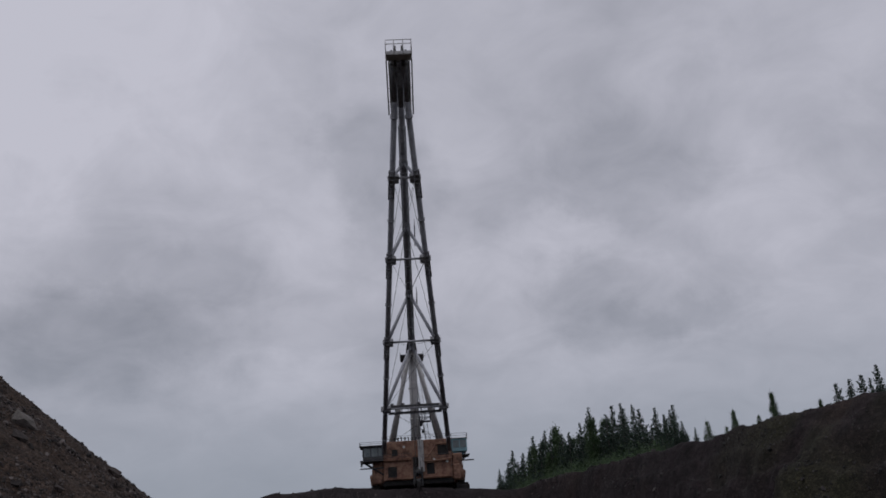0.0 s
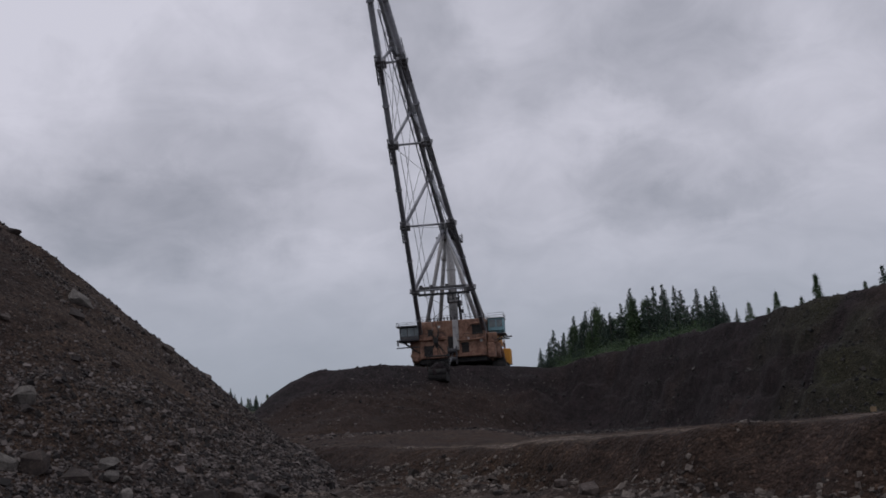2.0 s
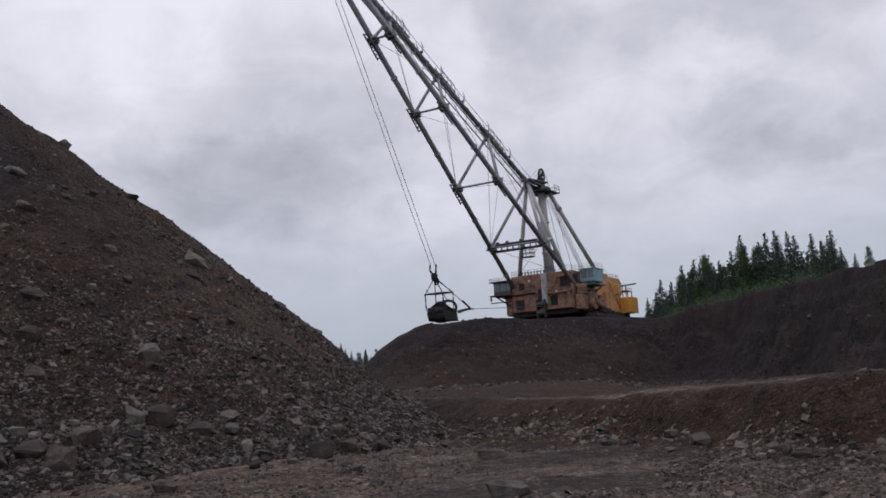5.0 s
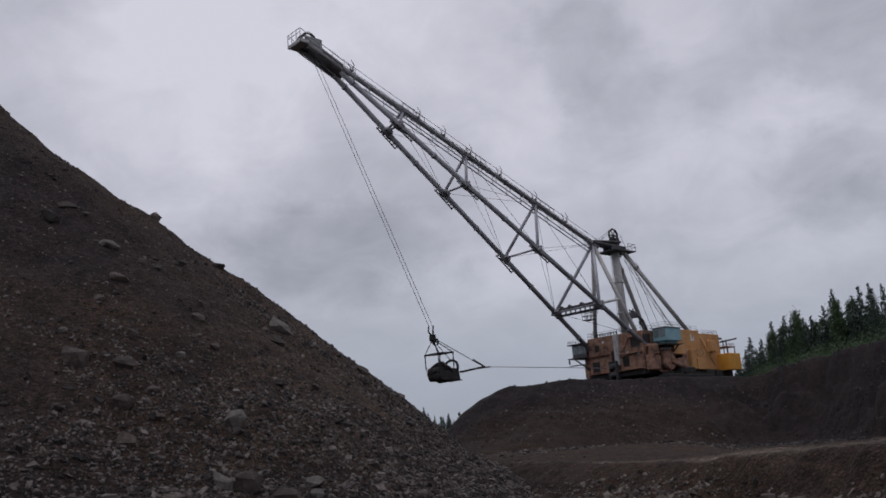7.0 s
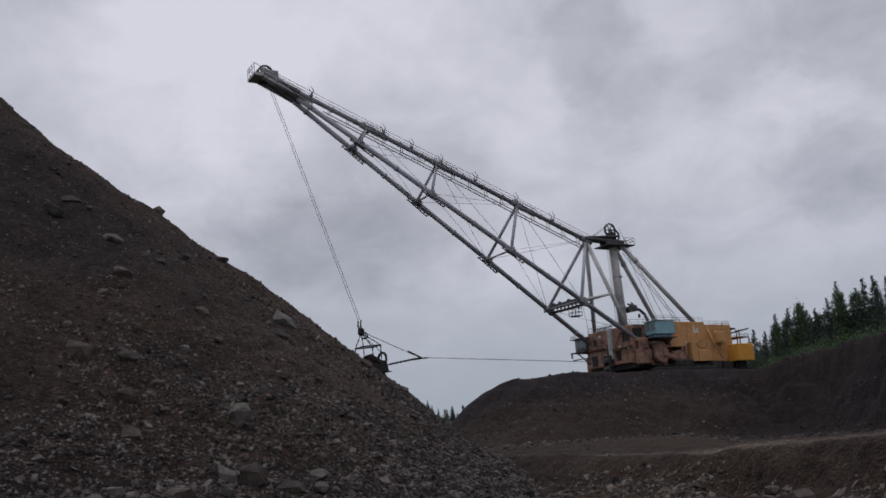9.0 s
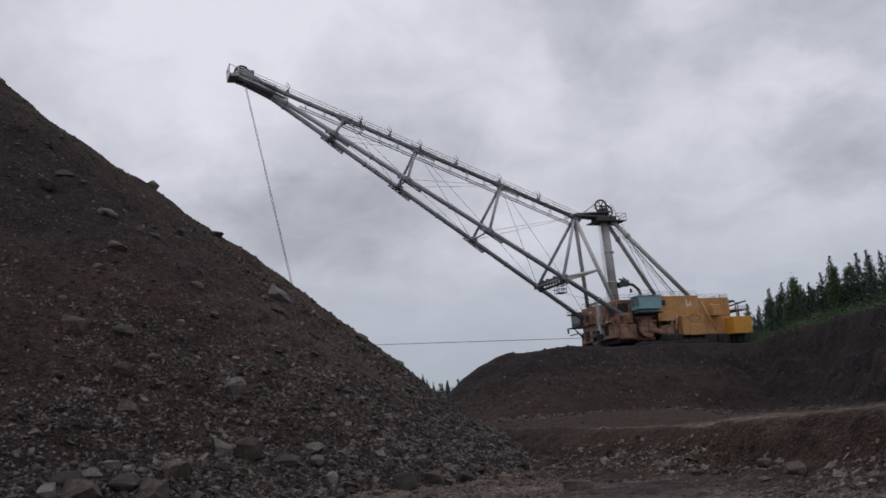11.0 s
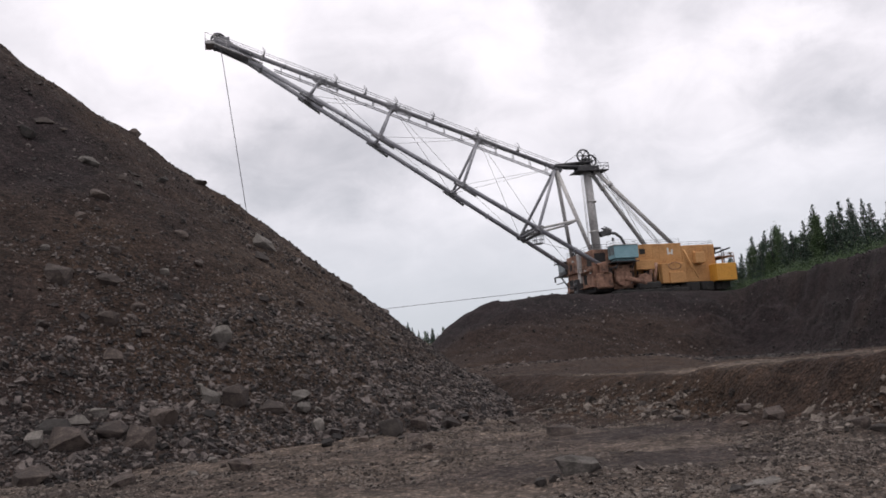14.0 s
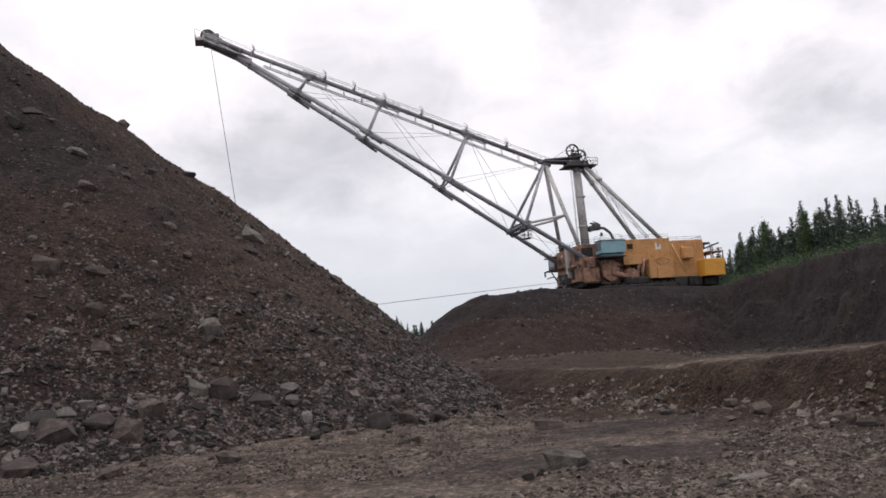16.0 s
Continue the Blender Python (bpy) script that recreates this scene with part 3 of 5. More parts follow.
def boom_head():
    bm = B()
    for y in (-0.8, 0.8):
        side = 1 if y > 0 else -1
        tube(bm, crown(0.10) + Vector((0, y * 0.3, 0.0)), Vector((65.2, y, 41.0)), 0.34, 0.3, seg=8)
        tube(bm, chord(0.09, side), Vector((65.2, y, 40.2)), 0.37, 0.24, seg=8)
        box(bm, 63.2, 65.6, y - 0.12, y + 0.12, 39.9, 41.6, 0.05)
    tube(bm, (59.6, 0, 37.9), (63.6, 0, 40.2), 0.5, 0.7, seg=10)
    tube(bm, (60.6, 0, 39.2), (63.6, 0, 40.8), 0.3, 0.6, seg=10)
    head = part("boom_head", bm, GUNMETAL, dragline, "dark steel boom point")
    for x, y, z in ((64.9, -0.42, 41.2), (64.9, 0.42, 41.2)):
        bm = B(); wheel(bm, (x, y, z), 1.15)
        part("point_sheave", bm, DARK, head)
    bm = B()
    box(bm, 65.5, 66.8, -1.4, 1.4, 40.3, 40.38)
    for y in (-1.43, 1.37):
        box(bm, 65.5, 66.8, y, y + 0.06, 40.38, 40.75)
    box(bm, 66.76, 66.82, -1.4, 1.4, 40.38, 40.7)
    for y in (-1.4, -0.5, 0.5, 1.4):
        tube(bm, (66.8, y, 40.3), (66.8, y, 42.1), 0.05, seg=6)
        tube(bm, (65.5, y, 40.3), (65.5, y, 42.0), 0.05, seg=6)
    for z in (41.6, 42.1):
        tube(bm, (66.8, -1.4, z), (66.8, 1.4, z), 0.045, seg=6)
    for y in (-1.4, 1.4):
        tube(bm, (66.8, y, 42.1), (58.5, y, 38.4), 0.045, seg=6)
        tube(bm, (65.5, y, 40.35), (58.5, y, 37.3), 0.09, seg=6)
        tube(bm, (65.5, y * 0.8, 40.35), (58.5, y * 0.8, 37.3), 0.09, seg=6)
        for k in np.linspace(0, 1, 5):
            tube(bm, (65.5 - 7 * k, y, 40.35 - 3.05 * k), (65.5 - 7 * k, y, 41.5 - 3.1 * k), 0.04, seg=5)
            tube(bm, (65.5 - 7 * k, y, 40.35 - 3.05 * k), (65.5 - 7 * k, y * 0.5, 40.4 - 3.05 * k), 0.05, seg=5)
    part("point_platform", bm, STEEL, head, "grey railed platform")


def mast():
    bm = B()
    tube(bm, (5.85, 0, 5.5), (6.3, 0, 19.9), 0.72, 0.66, seg=18)
    for z in (9.5, 14.5, 18.8):
        tube(bm, (6, 0, z - 0.12), (6, 0, z + 0.12), 0.82, seg=18)
    m = part("mast", bm, STEEL, dragline, "thick grey steel mast")
    bm = B()
    for y in (-0.22, 0.22):
        tube(bm, (7.1, y, 6.2), (7.3, y, 19.5), 0.04, seg=5)
    for z in np.arange(6.5, 19.4, 0.5):
        tube(bm, (7.15, -0.22, z), (7.15, 0.22, z), 0.03, seg=5)
    part("ladder", bm, STEEL, m)
    bm = B()
    for y in (-0.7, 0.7):
        tube(bm, (5.2, y, 20.2), KNEE + Vector((0.4, y * 0.6, 0.2)), 0.28, seg=8)
        tube(bm, (5.4, y, 21.2), KNEE + Vector((0, y * 0.5, 0.4)), 0.2, seg=8)
        box(bm, 4.4, 8.2, y - 0.2, y + 0.2, 19.6, 20.5, 0.06)
    box(bm, 3.2, 8.6, -1.9, 1.9, 19.45, 19.62)
    box(bm, 5.5, 7.0, -0.45, 0.45, 20.3, 21.9, 0.15)
    for x, y in ((3.2, -1.9), (3.2, 0), (3.2, 1.9), (5.2, 1.9), (5.2, -1.9)):
        tube(bm, (x, y, 19.6), (x, y, 20.7), 0.045, seg=5)
    for z in (20.2, 20.7):
        tube(bm, (3.2, -1.9, z), (3.2, 1.9, z), 0.04, seg=5)
        for y in (-1.9, 1.9):
            tube(bm, (3.2, y, z), (5.2, y, z), 0.04, seg=5)
    part("mast_head", bm, DARK, m, "dark steel head with railed platform")
    for x, y, z, r in ((6.9, 0.5, 22.2, 1.15), (5.2, -0.5, 21.6, 1.05)):
        bm = B(); wheel(bm, (x, y, z), r)
        part("mast_sheave", bm, DARK, m)
    for side in (1, -1):
        bm = B()
        tube(bm, (5.3, side * 0.8, 19.7), (-5.8, side * 4.07, 6.2), 0.36, seg=12)
        tube(bm, (3.3, side * 1.4, 17.4), (2.9, side * 1.55, 16.8), 0.46, seg=12)
        part("rear_stay", bm, STEEL, dragline, "thick grey tube")
    bm = B()
    for y in (0.2, 0.9):
        tube(bm, (4.6, y, 18.6), (-4.6, y + 1.6, 6.3), 0.045, seg=6)
    for k in np.linspace(0.05, 0.95, 26):
        p = Vector((4.6, 0.2, 18.6)).lerp(Vector((-4.6, 1.8, 6.3)), k)
        tube(bm, p, p + Vector((0, 0.7, 0)), 0.03, seg=5)
        if int(k * 26) % 4 == 0:
            tube(bm, p, p + Vector((0, 0, 0.9)), 0.04, seg=5)
    tube(bm, (4.6, 0.2, 19.5), (-4.6, 1.8, 7.2), 0.05, seg=5)
    part("stair_ladder", bm, STEEL, dragline)


boom(); boom_head(); mast()


def sheet(bm, x0, x1, z0, z1, y, side, proud=0.05):
    """One steel sheet on a house side, a little proud of it."""
    lo, hi = (y, y + proud) if side > 0 else (-y - proud, -y)
    return box(bm, x0, x1, lo, hi, z0, z1, 0.015)


def railing(bm, pts, high=1.0, every=1.4, r=0.026):
    for a, b in zip(pts, pts[1:]):
        a, b = Vector(a), Vector(b)
        for k in (0.5, 1.0):
            tube(bm, a + Vector((0, 0, high * k)), b + Vector((0, 0, high * k)), r, seg=5)
        n = max(1, int((b - a).length / every))
        for i in range(n + 1):
            p = a.lerp(b, i / n)
            tube(bm, p, p + Vector((0, 0, high)), r, seg=5)


def house():
    bm = B()
    tube(bm, (0, 0, -1.9), (0, 0, -0.9), 5.6, 5.4, seg=40)
    part("base_tub", bm, GRIME_SHADE, dragline, "round dark base on the ground")
    bm = B(); box(bm, -14.5, 9.2, -5.2, 5.2, -0.85, -0.1, 0.1)
    for x in np.arange(-14, 9, 1.6):
        box(bm, x, x + 0.25, -5.6, 5.6, -0.7, -0.15)
    part("turntable_frame", bm, GRIME_SHADE, dragline)

    for side in (1, -1):                                                    # gear slung under the rear
        for x0, x1 in ((-8.6, -6.2), (-11.2, -9.0), (-14.2, -11.6)):
            bm = B()
            box(bm, x0, x1, side * 4.6 - 2.0, side * 4.6 + 1.6, -1.65, -0.2, 0.12)
            tube(bm, ((x0 + x1) / 2, side * 4.6 - 2.2, -1.1), ((x0 + x1) / 2, side * 4.6 + 1.9, -1.1), 0.55, seg=14)
            part("underslung_gear", bm, GRIME_SHADE, dragline)

    # front house: rusty plates, a door, pipes, lamps
    bm = B()
    box(bm, 2.2, 9.2, -5.3, 5.3, -0.1, 5.85, 0.08)
    front = part("front_house", bm, RUST, dragline, "rusty red-brown steel front house")
    for y0, y1, z0, z1 in ((-5.1, -2.7, 3.2, 5.6), (-2.55, -0.9, 3.2, 5.6), (0.9, 2.9, 3.0, 5.6), (3.05, 5.1, 3.0, 5.6), (-5.1, -2.2, 0.3, 2.9), (1.0, 3.2, 0.2, 2.7), (3.4, 5.1, 0.2, 2.7)):
        bm = B(); box(bm, 9.2, 9.26, y0, y1, z0, z1, 0.015)
        part("plate", bm, RUST, front)
    # flat dark sheets on the closed wall: the openings' shade is put in as colour
    for y0, y1, z0, z1, out in ((-0.75, 0.1, 0.4, 3.3, 0.04), (3.2, 4.9, 3.4, 4.9, 0.09), (-3.9, -3.0, 3.6, 4.6, 0.09), (1.4, 2.6, 0.6, 2.2, 0.09), (-4.6, -3.2, 0.4, 2.0, 0.09)):
        bm = B(); box(bm, 9.2, 9.2 + out, y0, y1, z0, z1)
        part("opening_shade", bm, GRIME_SHADE, front, "flat dark sheet painted as the shade inside an opening")
    bm = B()
    for z, y0, y1 in ((2.95, -5.3, -0.9), (2.6, 0.7, 5.3), (0.1, -5.2, 5.2)):
        box(bm, 9.2, 9.9, y0, y1, z - 0.08, z, 0.02)
    tube(bm, (9.5, 1.1, 2.2), (9.5, 5.4, 2.9), 0.12, seg=8)
    tube(bm, (9.45, 1.6, 3.0), (9.45, 2.9, 5.0), 0.1, seg=8)
    tube(bm, (9.4, 2.9, 5.0), (9.4, 4.9, 5.2), 0.1, seg=8)
    part("ledge", bm, RUST, front)
    bm = B()
    railing(bm, [(9.85, -5.2, 2.95), (9.85, -0.9, 2.95)], 0.9); railing(bm, [(9.85, 0.8, 2.6), (9.85, 5.2, 2.6)], 0.9)
    railing(bm, [(9.1, -5.2, 5.85), (9.1, 5.2, 5.85), (2.4, 5.2, 5.85)], 0.8)
    railing(bm, [(9.1, -5.2, 5.85), (2.4, -5.2, 5.85)], 0.8)
    part("front_railing", bm, DARK, front)
    for y in np.arange(-3.4, 0.5, 0.55):                                    # row of small vents on the roof edge
        bm = B(); tube(bm, (8.9, y, 5.85), (8.9, y, 6.3), 0.1, seg=7); tube(bm, (8.9, y, 6.3), (8.9, y, 6.45), 0.2, 0.12, seg=7)
        part("roof_vent", bm, DARK, front)
    for y, z in ((4.6, 2.35), (-2.0, 4.9), (2.6, 2.75), (0.0, -0.2)):
        bm = B(); tube(bm, (9.3, y, z), (9.55, y, z), 0.13, 0.2, seg=10)
        part("floodlight", bm, PALE, front, "small pale floodlight")
    for side in (1, -1):
        # thin dark patches paint the shade of recesses onto the solid side
        for x0, x1, z0, z1 in ((7.0, 8.9, 3.9, 5.3), (4.4, 6.2, 3.4, 4.4), (2.4, 3.6, 0.3, 3.0), (7.2, 8.9, 0.4, 1.8)):
            bm = B(); sheet(bm, x0, x1, z0, z1, 5.3, side, 0.03)
            part("side_recess_shade", bm, GRIME_SHADE, front, "flat dark sheet painted as the shade inside an opening")
        for x0, x1, z0, z1 in ((2.4, 4.2, 3.3, 5.6), (4.6, 6.8, 4.6, 5.7)):
            bm = B(); sheet(bm, x0, x1, z0, z1, 5.3, side, 0.05)
            part("side_plate", bm, RUST, front)
    bm = B()                                                                # fairlead with its guide rollers
    for y in (-0.75, 0.55):
        box(bm, 9.2, 10.3, y, y + 0.2, -1.2, 1.7, 0.05)
    for z in (-0.4, 0.95):
        tube(bm, (9.95, -0.7, z), (9.95, 0.7, z), 0.38, seg=14)
    part("fairlead", bm, DARK, dragline)
    for side in (1, -1):                                                    # boom foot brackets
        bm = B()
        for y in (4.75, 5.75):
            box(bm, 2.9, 6.2, side * y - 0.12, side * y + 0.12, -0.6, 2.7, 0.06)
        tube(bm, (4.2, side * 4.5, 0.9), (4.2, side * 6.0, 0.9), 0.35, seg=12)
        part("boom_foot", bm, RUST, dragline)
    bm = B(); box(bm, 9.2, 9.75, 0.15, 1.05, 1.0, 5.85, 0.08)
    part("mast_foot", bm, STEEL, front, "dusty grey upright steel column")
    for side in (1, -1):                                                    # rust-red machinery beside the front house
        bm = B()
        box(bm, 6.6, 9.0, side * 6.0 - 0.65, side * 6.0 + 0.65, -0.4, 2.0, 0.2)
        box(bm, 3.6, 6.2, side * 6.1 - 0.7, side * 6.1 + 0.7, 0.2, 3.2, 0.25)
        tube(bm, (4.9, side * 5.4, 1.0), (4.9, side * 7.2, 1.0), 1.3, seg=20)
        tube(bm, (1.4, side * 5.4, 0.4), (1.4, side * 7.2, 0.4), 1.15, seg=20)
        tube(bm, (4.9, side * 7.2, 1.0), (1.4, side * 7.2, 0.0), 0.42, seg=8)
        box(bm, 7.4, 8.3, side * 6.2 - 0.8, side * 6.2 + 0.8, 2.0, 3.6, 0.1)
        tube(bm, (8.6, side * 5.5, 3.5), (3.0, side * 6.6, 2.2), 0.22, seg=8)
        part("walking_gear", bm, RUST, dragline, "rusty walking cranks and housings")
        bm = B()
        box(bm, -5.5, 7.0, side * 6.9 - 1.05, side * 6.9 + 1.05, -1.9, -1.05, 0.12)
        for x in np.arange(-5.2, 6.8, 1.2):
            box(bm, x, x + 0.2, side * 6.9 - 0.95, side * 6.9 + 0.95, -1.05, -0.7, 0.04)
        box(bm, -1.2, 2.8, side * 6.9 - 0.6, side * 6.9 + 0.6, -1.05, 0.1, 0.2)
        part("walking_shoe", bm, GRIME_SHADE, dragline, "long dark walking shoe on the ground")

    # machinery house in orange sheet steel
    bm = B()
    box(bm, -6.3, 2.2, -5.5, 5.5, 3.0, 6.3, 0.05)
    box(bm, -6.3, -1.9, -5.5, 5.5, -0.1, 3.0, 0.05)
    box(bm, -1.9, 2.2, -4.3, 4.3, -0.1, 3.0, 0.05)
    engine = part("engine_house", bm, ORANGE, dragline, "orange sheet-metal machinery house")
    bm = B(); box(bm, -12.3, -6.3, -5.5, 5.5, -0.1, 5.85, 0.05)
    rear = part("rear_house", bm, ORANGE, dragline, "orange sheet-metal rear house")
    for side in (1, -1):
        for x0, x1, z0, z1, th in ((0.7, 2.1, 3.6, 6.2, engine), (-1.0, 0.55, 3.9, 6.2, engine), (-2.2, -1.15, 3.0, 6.2, engine), (-4.3, -2.3, 2.9, 6.2, engine), (-6.25, -4.45, 2.9, 6.2, engine),
                                   (-8.1, -6.4, 3.0, 5.75, rear), (-10.1, -8.25, 3.0, 5.75, rear), (-12.2, -10.25, 3.0, 5.75, rear), (-8.4, -6.4, 0.0, 2.8, rear)):
            bm = B(); sheet(bm, x0, x1, z0, z1, 5.5, side)
            part("panel", bm, ORANGE, th)
        bm = B()                                                            # box bulging from the side
        y0, y1 = (5.55, 6.5) if side > 0 else (-6.5, -5.55)
        box(bm, -6.2, -2.0, y0, y1, -0.15, 3.0, 0.06)
        box(bm, -5.9, -3.2, y0 + 0.2 * side, y1 + 0.25 * side, -0.2, 1.5, 0.05)
        part("side_box", bm, ORANGE, engine)
        bm = B()                                                            # hood over the open bay, with slanting ducts
        box(bm, -0.9, 2.3, y0, y1 - 0.2 * side, 2.2, 3.75, 0.06)
        part("bay_hood", bm, ORANGE, engine)
        for x in (-0.6, -1.4):
            bm = B()
            tube(bm, (x, side * 5.9, 3.2), (x + 0.8, side * 6.2, -0.3), 0.26, seg=8)
            part("slanting_duct", bm, RUST, engine)
        bm = B()                                                            # wide opened hatch with its strut
        a, b = Vector((-6.7, side * 5.6, 5.2)), Vector((-8.6, side * 6.9, 3.9))
        tube(bm, a, (-8.2, side * 6.7, 0.4), 0.12, seg=7)
        tube(bm, (-8.4, side * 5.6, 4.9), (-8.9, side * 6.7, 2.6), 0.12, seg=7)
        box(bm, -9.9, -8.2, side * 6.0 - 0.5, side * 6.0 + 0.5, 2.8, 4.6, 0.08)
        part("hatch", bm, ORANGE, rear)
        bm = B(); sheet(bm, -0.75 + 0.9, 0.55 + 0.6, 4.75, 5.6, 5.56, side, 0.03)
        part("window", bm, GRIME_SHADE, engine, "small dark window")
        bm = B()                                                            # white emblem, plain shapes
        for x0, x1, z0, z1 in ((-4.05, -3.75, 4.5, 5.6), (-4.75, -4.45, 4.5, 5.3), (-4.45, -4.05, 4.6, 4.85)):
            sheet(bm, x0, x1, z0, z1, 5.56, side, 0.02)
        part("emblem", bm, PALE, engine, "white painted emblem")
        bm = B()                                                            # oval mark
        prev = None
        for k in np.linspace(0, math.tau, 25):
            p = Vector((-4.3 + 1.15 * math.cos(k), side * 6.53, 2.2 + 0.55 * math.sin(k))) 
            p.z += 0.35
            if prev:
                tube(bm, prev, p, 0.05, seg=5)
            prev = p
        part("oval_mark", bm, RUST, engine, "faded dark oval mark")
        bm = B()
        box(bm, -1.9, 2.2, side * 4.95 - 0.6, side * 4.95 + 0.6, 0.2, 0.35)
        for x in (-1.0, 0.3, 1.5):
            tube(bm, (x, side * 4.9, -0.1), (x, side * 4.9, 3.0), 0.14, seg=8)
        tube(bm, (-0.2, side * 4.7, 1.5), (-0.2, side * 5.6, 1.5), 0.7, seg=16)
        part("bay_machinery", bm, GRIME_SHADE, engine, "dark machinery in the open bay")
    bm = B()                                                                # rear box with platform, davit and rail
    box(bm, -14.6, -11.0, -7.7, 7.7, -0.3, 2.45, 0.06)
    cw = part("counterweight_box", bm, YELLOW, dragline, "bright orange-yellow rear box")
    for y0, y1 in ((-7.5, -4), (-3.8, 0), (0.2, 3.8), (4.0, 7.5)):
        bm = B(); box(bm, -14.66, -14.6, y0, y1, -0.1, 2.3, 0.02)
        part("rear_panel", bm, YELLOW, cw)
    bm = B()
    box(bm, -15.2, -12.3, -4.5, 6.6, 3.6, 3.75)
    for y in (-4.4, 1.0, 6.5):
        tube(bm, (-15.1, y, 2.4), (-15.1, y, 3.7), 0.1, seg=6)
        tube(bm, (-13, y, 2.4), (-13, y, 3.7), 0.1, seg=6)
    railing(bm, [(-12.4, 6.55, 3.75), (-15.1, 6.55, 3.75), (-15.1, -4.4, 3.75)], 0.5, 2.5)
    part("rear_platform", bm, RUST, cw, "rusty rear platform")
    bm = B()
    for y in (5.4, 6.0):
        tube(bm, (-13.6, y, 2.4), (-13.6, y, 5.0), 0.09, seg=6)
    tube(bm, (-13.6, 3.2, 4.55), (-13.6, 8.0, 4.85), 0.13, seg=6)
    part("davit", bm, DARK, cw)
    bm = B(); box(bm, -13.8, -12.3, 2.5, 5.2, 5.1, 5.4, 0.05); box(bm, -13.3, -12.3, 3.6, 4.2, 4.6, 5.1)
    part("rear_bracket", bm, DARK, rear)
    for y in (5.3, -5.3):
        bm = B(); railing(bm, [(2.0, y, 6.3), (-6.2, y, 6.3)], 0.7)
        part("roof_railing", bm, DARK, engine)
    bm = B()
    railing(bm, [(-6.4, 5.3, 5.85), (-12.2, 5.3, 5.85), (-12.2, -5.3, 5.85)], 0.6)
    part("rear_railing", bm, DARK, rear)
    bm = B()                                                                # roof crane
    prev = None
    for p in ((0.7, 0.6, 6.2), (1.6, 0.6, 8.2), (2.6, 0.6, 9.0), (3.4, 0.6, 9.1)):
        if prev:
            tube(bm, prev, p, 0.24, seg=8)
        prev = p
    box(bm, 3.4, 4.7, 0.0, 1.2, 8.7, 9.7, 0.2)
    tube(bm, (3.2, 0.6, 9.6), (5.0, 0.6, 9.9), 0.15, seg=7)
    tube(bm, (4.9, 0.1, 9.0), (4.9, 1.1, 9.0), 0.5, seg=12)
    tube(bm, (3.3, 0.1, 9.9), (4.6, 1.0, 10.1), 0.1, seg=6)
    tube(bm, (3.4, 1.2, 8.2), (3.4, 1.2, 7.6), 0.2, seg=7)
    part("roof_crane", bm, DARK, dragline, "small dark crane on the roof")

    # unseen grey sheets, added to keep the roof's orange bounce off the stays
    for x0, x1, z in ((-12.2, -6.35, 5.85), (-6.25, 2.1, 6.3), (2.25, 8.7, 5.85)):
        bm = B(); box(bm, x0, x1, -5.15, 5.15, z + 0.004, z + 0.06, 0.01)
        part("added_roof_sheet", bm, TAR, dragline, "unseen dull grey roof sheet added to cut orange bounce")

    # cabins
    bm = B()
    box(bm, 2.5, 6.6, 5.5, 8.0, 4.0, 6.05, 0.1)
    box(bm, 2.8, 6.2, 5.5, 7.5, 3.6, 4.0, 0.15)
    cab = part("left_cab", bm, BLUE, dragline, "faded blue cabin beside the front house")
    bm = B(); box(bm, 2.4, 6.8, 5.3, 8.15, 6.05, 6.16, 0.04)
    part("cab_roof", bm, STEEL, cab)
    for x0, x1, y0, y1 in ((6.6, 6.64, 5.75, 6.75), (6.6, 6.64, 6.9, 7.85)):
        bm = B(); box(bm, x0, x1, y0, y1, 4.6, 5.8, 0.01)
        part("cab_window", bm, PANE, cab, "pale cabin window")
    bm = B()
    box(bm, 2.6, 7.0, 5.4, 8.3, 3.42, 3.54)
    for x in (3.2, 6.0):
        tube(bm, (x, 7.8, 3.4), (x, 5.4, 1.6), 0.12, seg=7)
    tube(bm, (6.8, 5.5, 2.6), (6.8, 8.9, 2.6), 0.1, seg=6)
    part("cab_bracket", bm, DARK, cab)
    bm = B(); railing(bm, [(6.7, 5.6, 6.16), (6.7, 8.1, 6.16), (3.0, 8.1, 6.16)], 0.7)
    part("cab_railing", bm, DARK, cab)
    bm = B()
    box(bm, 6.2, 9.6, -8.4, -5.3, 3.1, 5.2, 0.12)
    cab = part("right_cab", bm, DARK, dragline, "dark operator cabin with windows")
    bm = B(); box(bm, 5.9, 10.1, -8.9, -5.1, 5.2, 5.36, 0.04)
    part("cab_roof", bm, DARK, cab)
    for y0, y1 in ((-8.2, -7.2), (-7.05, -6.1), (-5.95, -5.4)):
        bm = B(); box(bm, 9.6, 9.64, y0, y1, 3.7, 5.0, 0.01)
        part("cab_window", bm, PANE, cab, "pale cabin window")
    for x0, x1 in ((6.5, 7.8), (8.0, 9.4)):
        bm = B(); box(bm, x0, x1, -8.44, -8.4, 3.7, 5.0, 0.01)
        part("cab_window", bm, PANE, cab, "pale cabin window")
    bm = B()
    box(bm, 5.9, 10.3, -8.8, -5.2, 2.95, 3.1)
    for x in (6.6, 9.2):
        tube(bm, (x, -8.2, 2.95), (x, -5.3, 0.9), 0.12, seg=7)
    tube(bm, (9.8, -8.9, 1.9), (9.8, -5.2, 1.9), 0.09, seg=6)
    tube(bm, (10.2, -8.6, 3.0), (10.2, -8.6, 2.2), 0.15, seg=7)
    part("cab_bracket", bm, DARK, cab)
    bm = B(); railing(bm, [(5.9, -8.8, 5.36), (10.0, -8.8, 5.36), (10.0, -5.3, 5.36)], 0.5)
    part("cab_railing", bm, DARK, cab)


house()

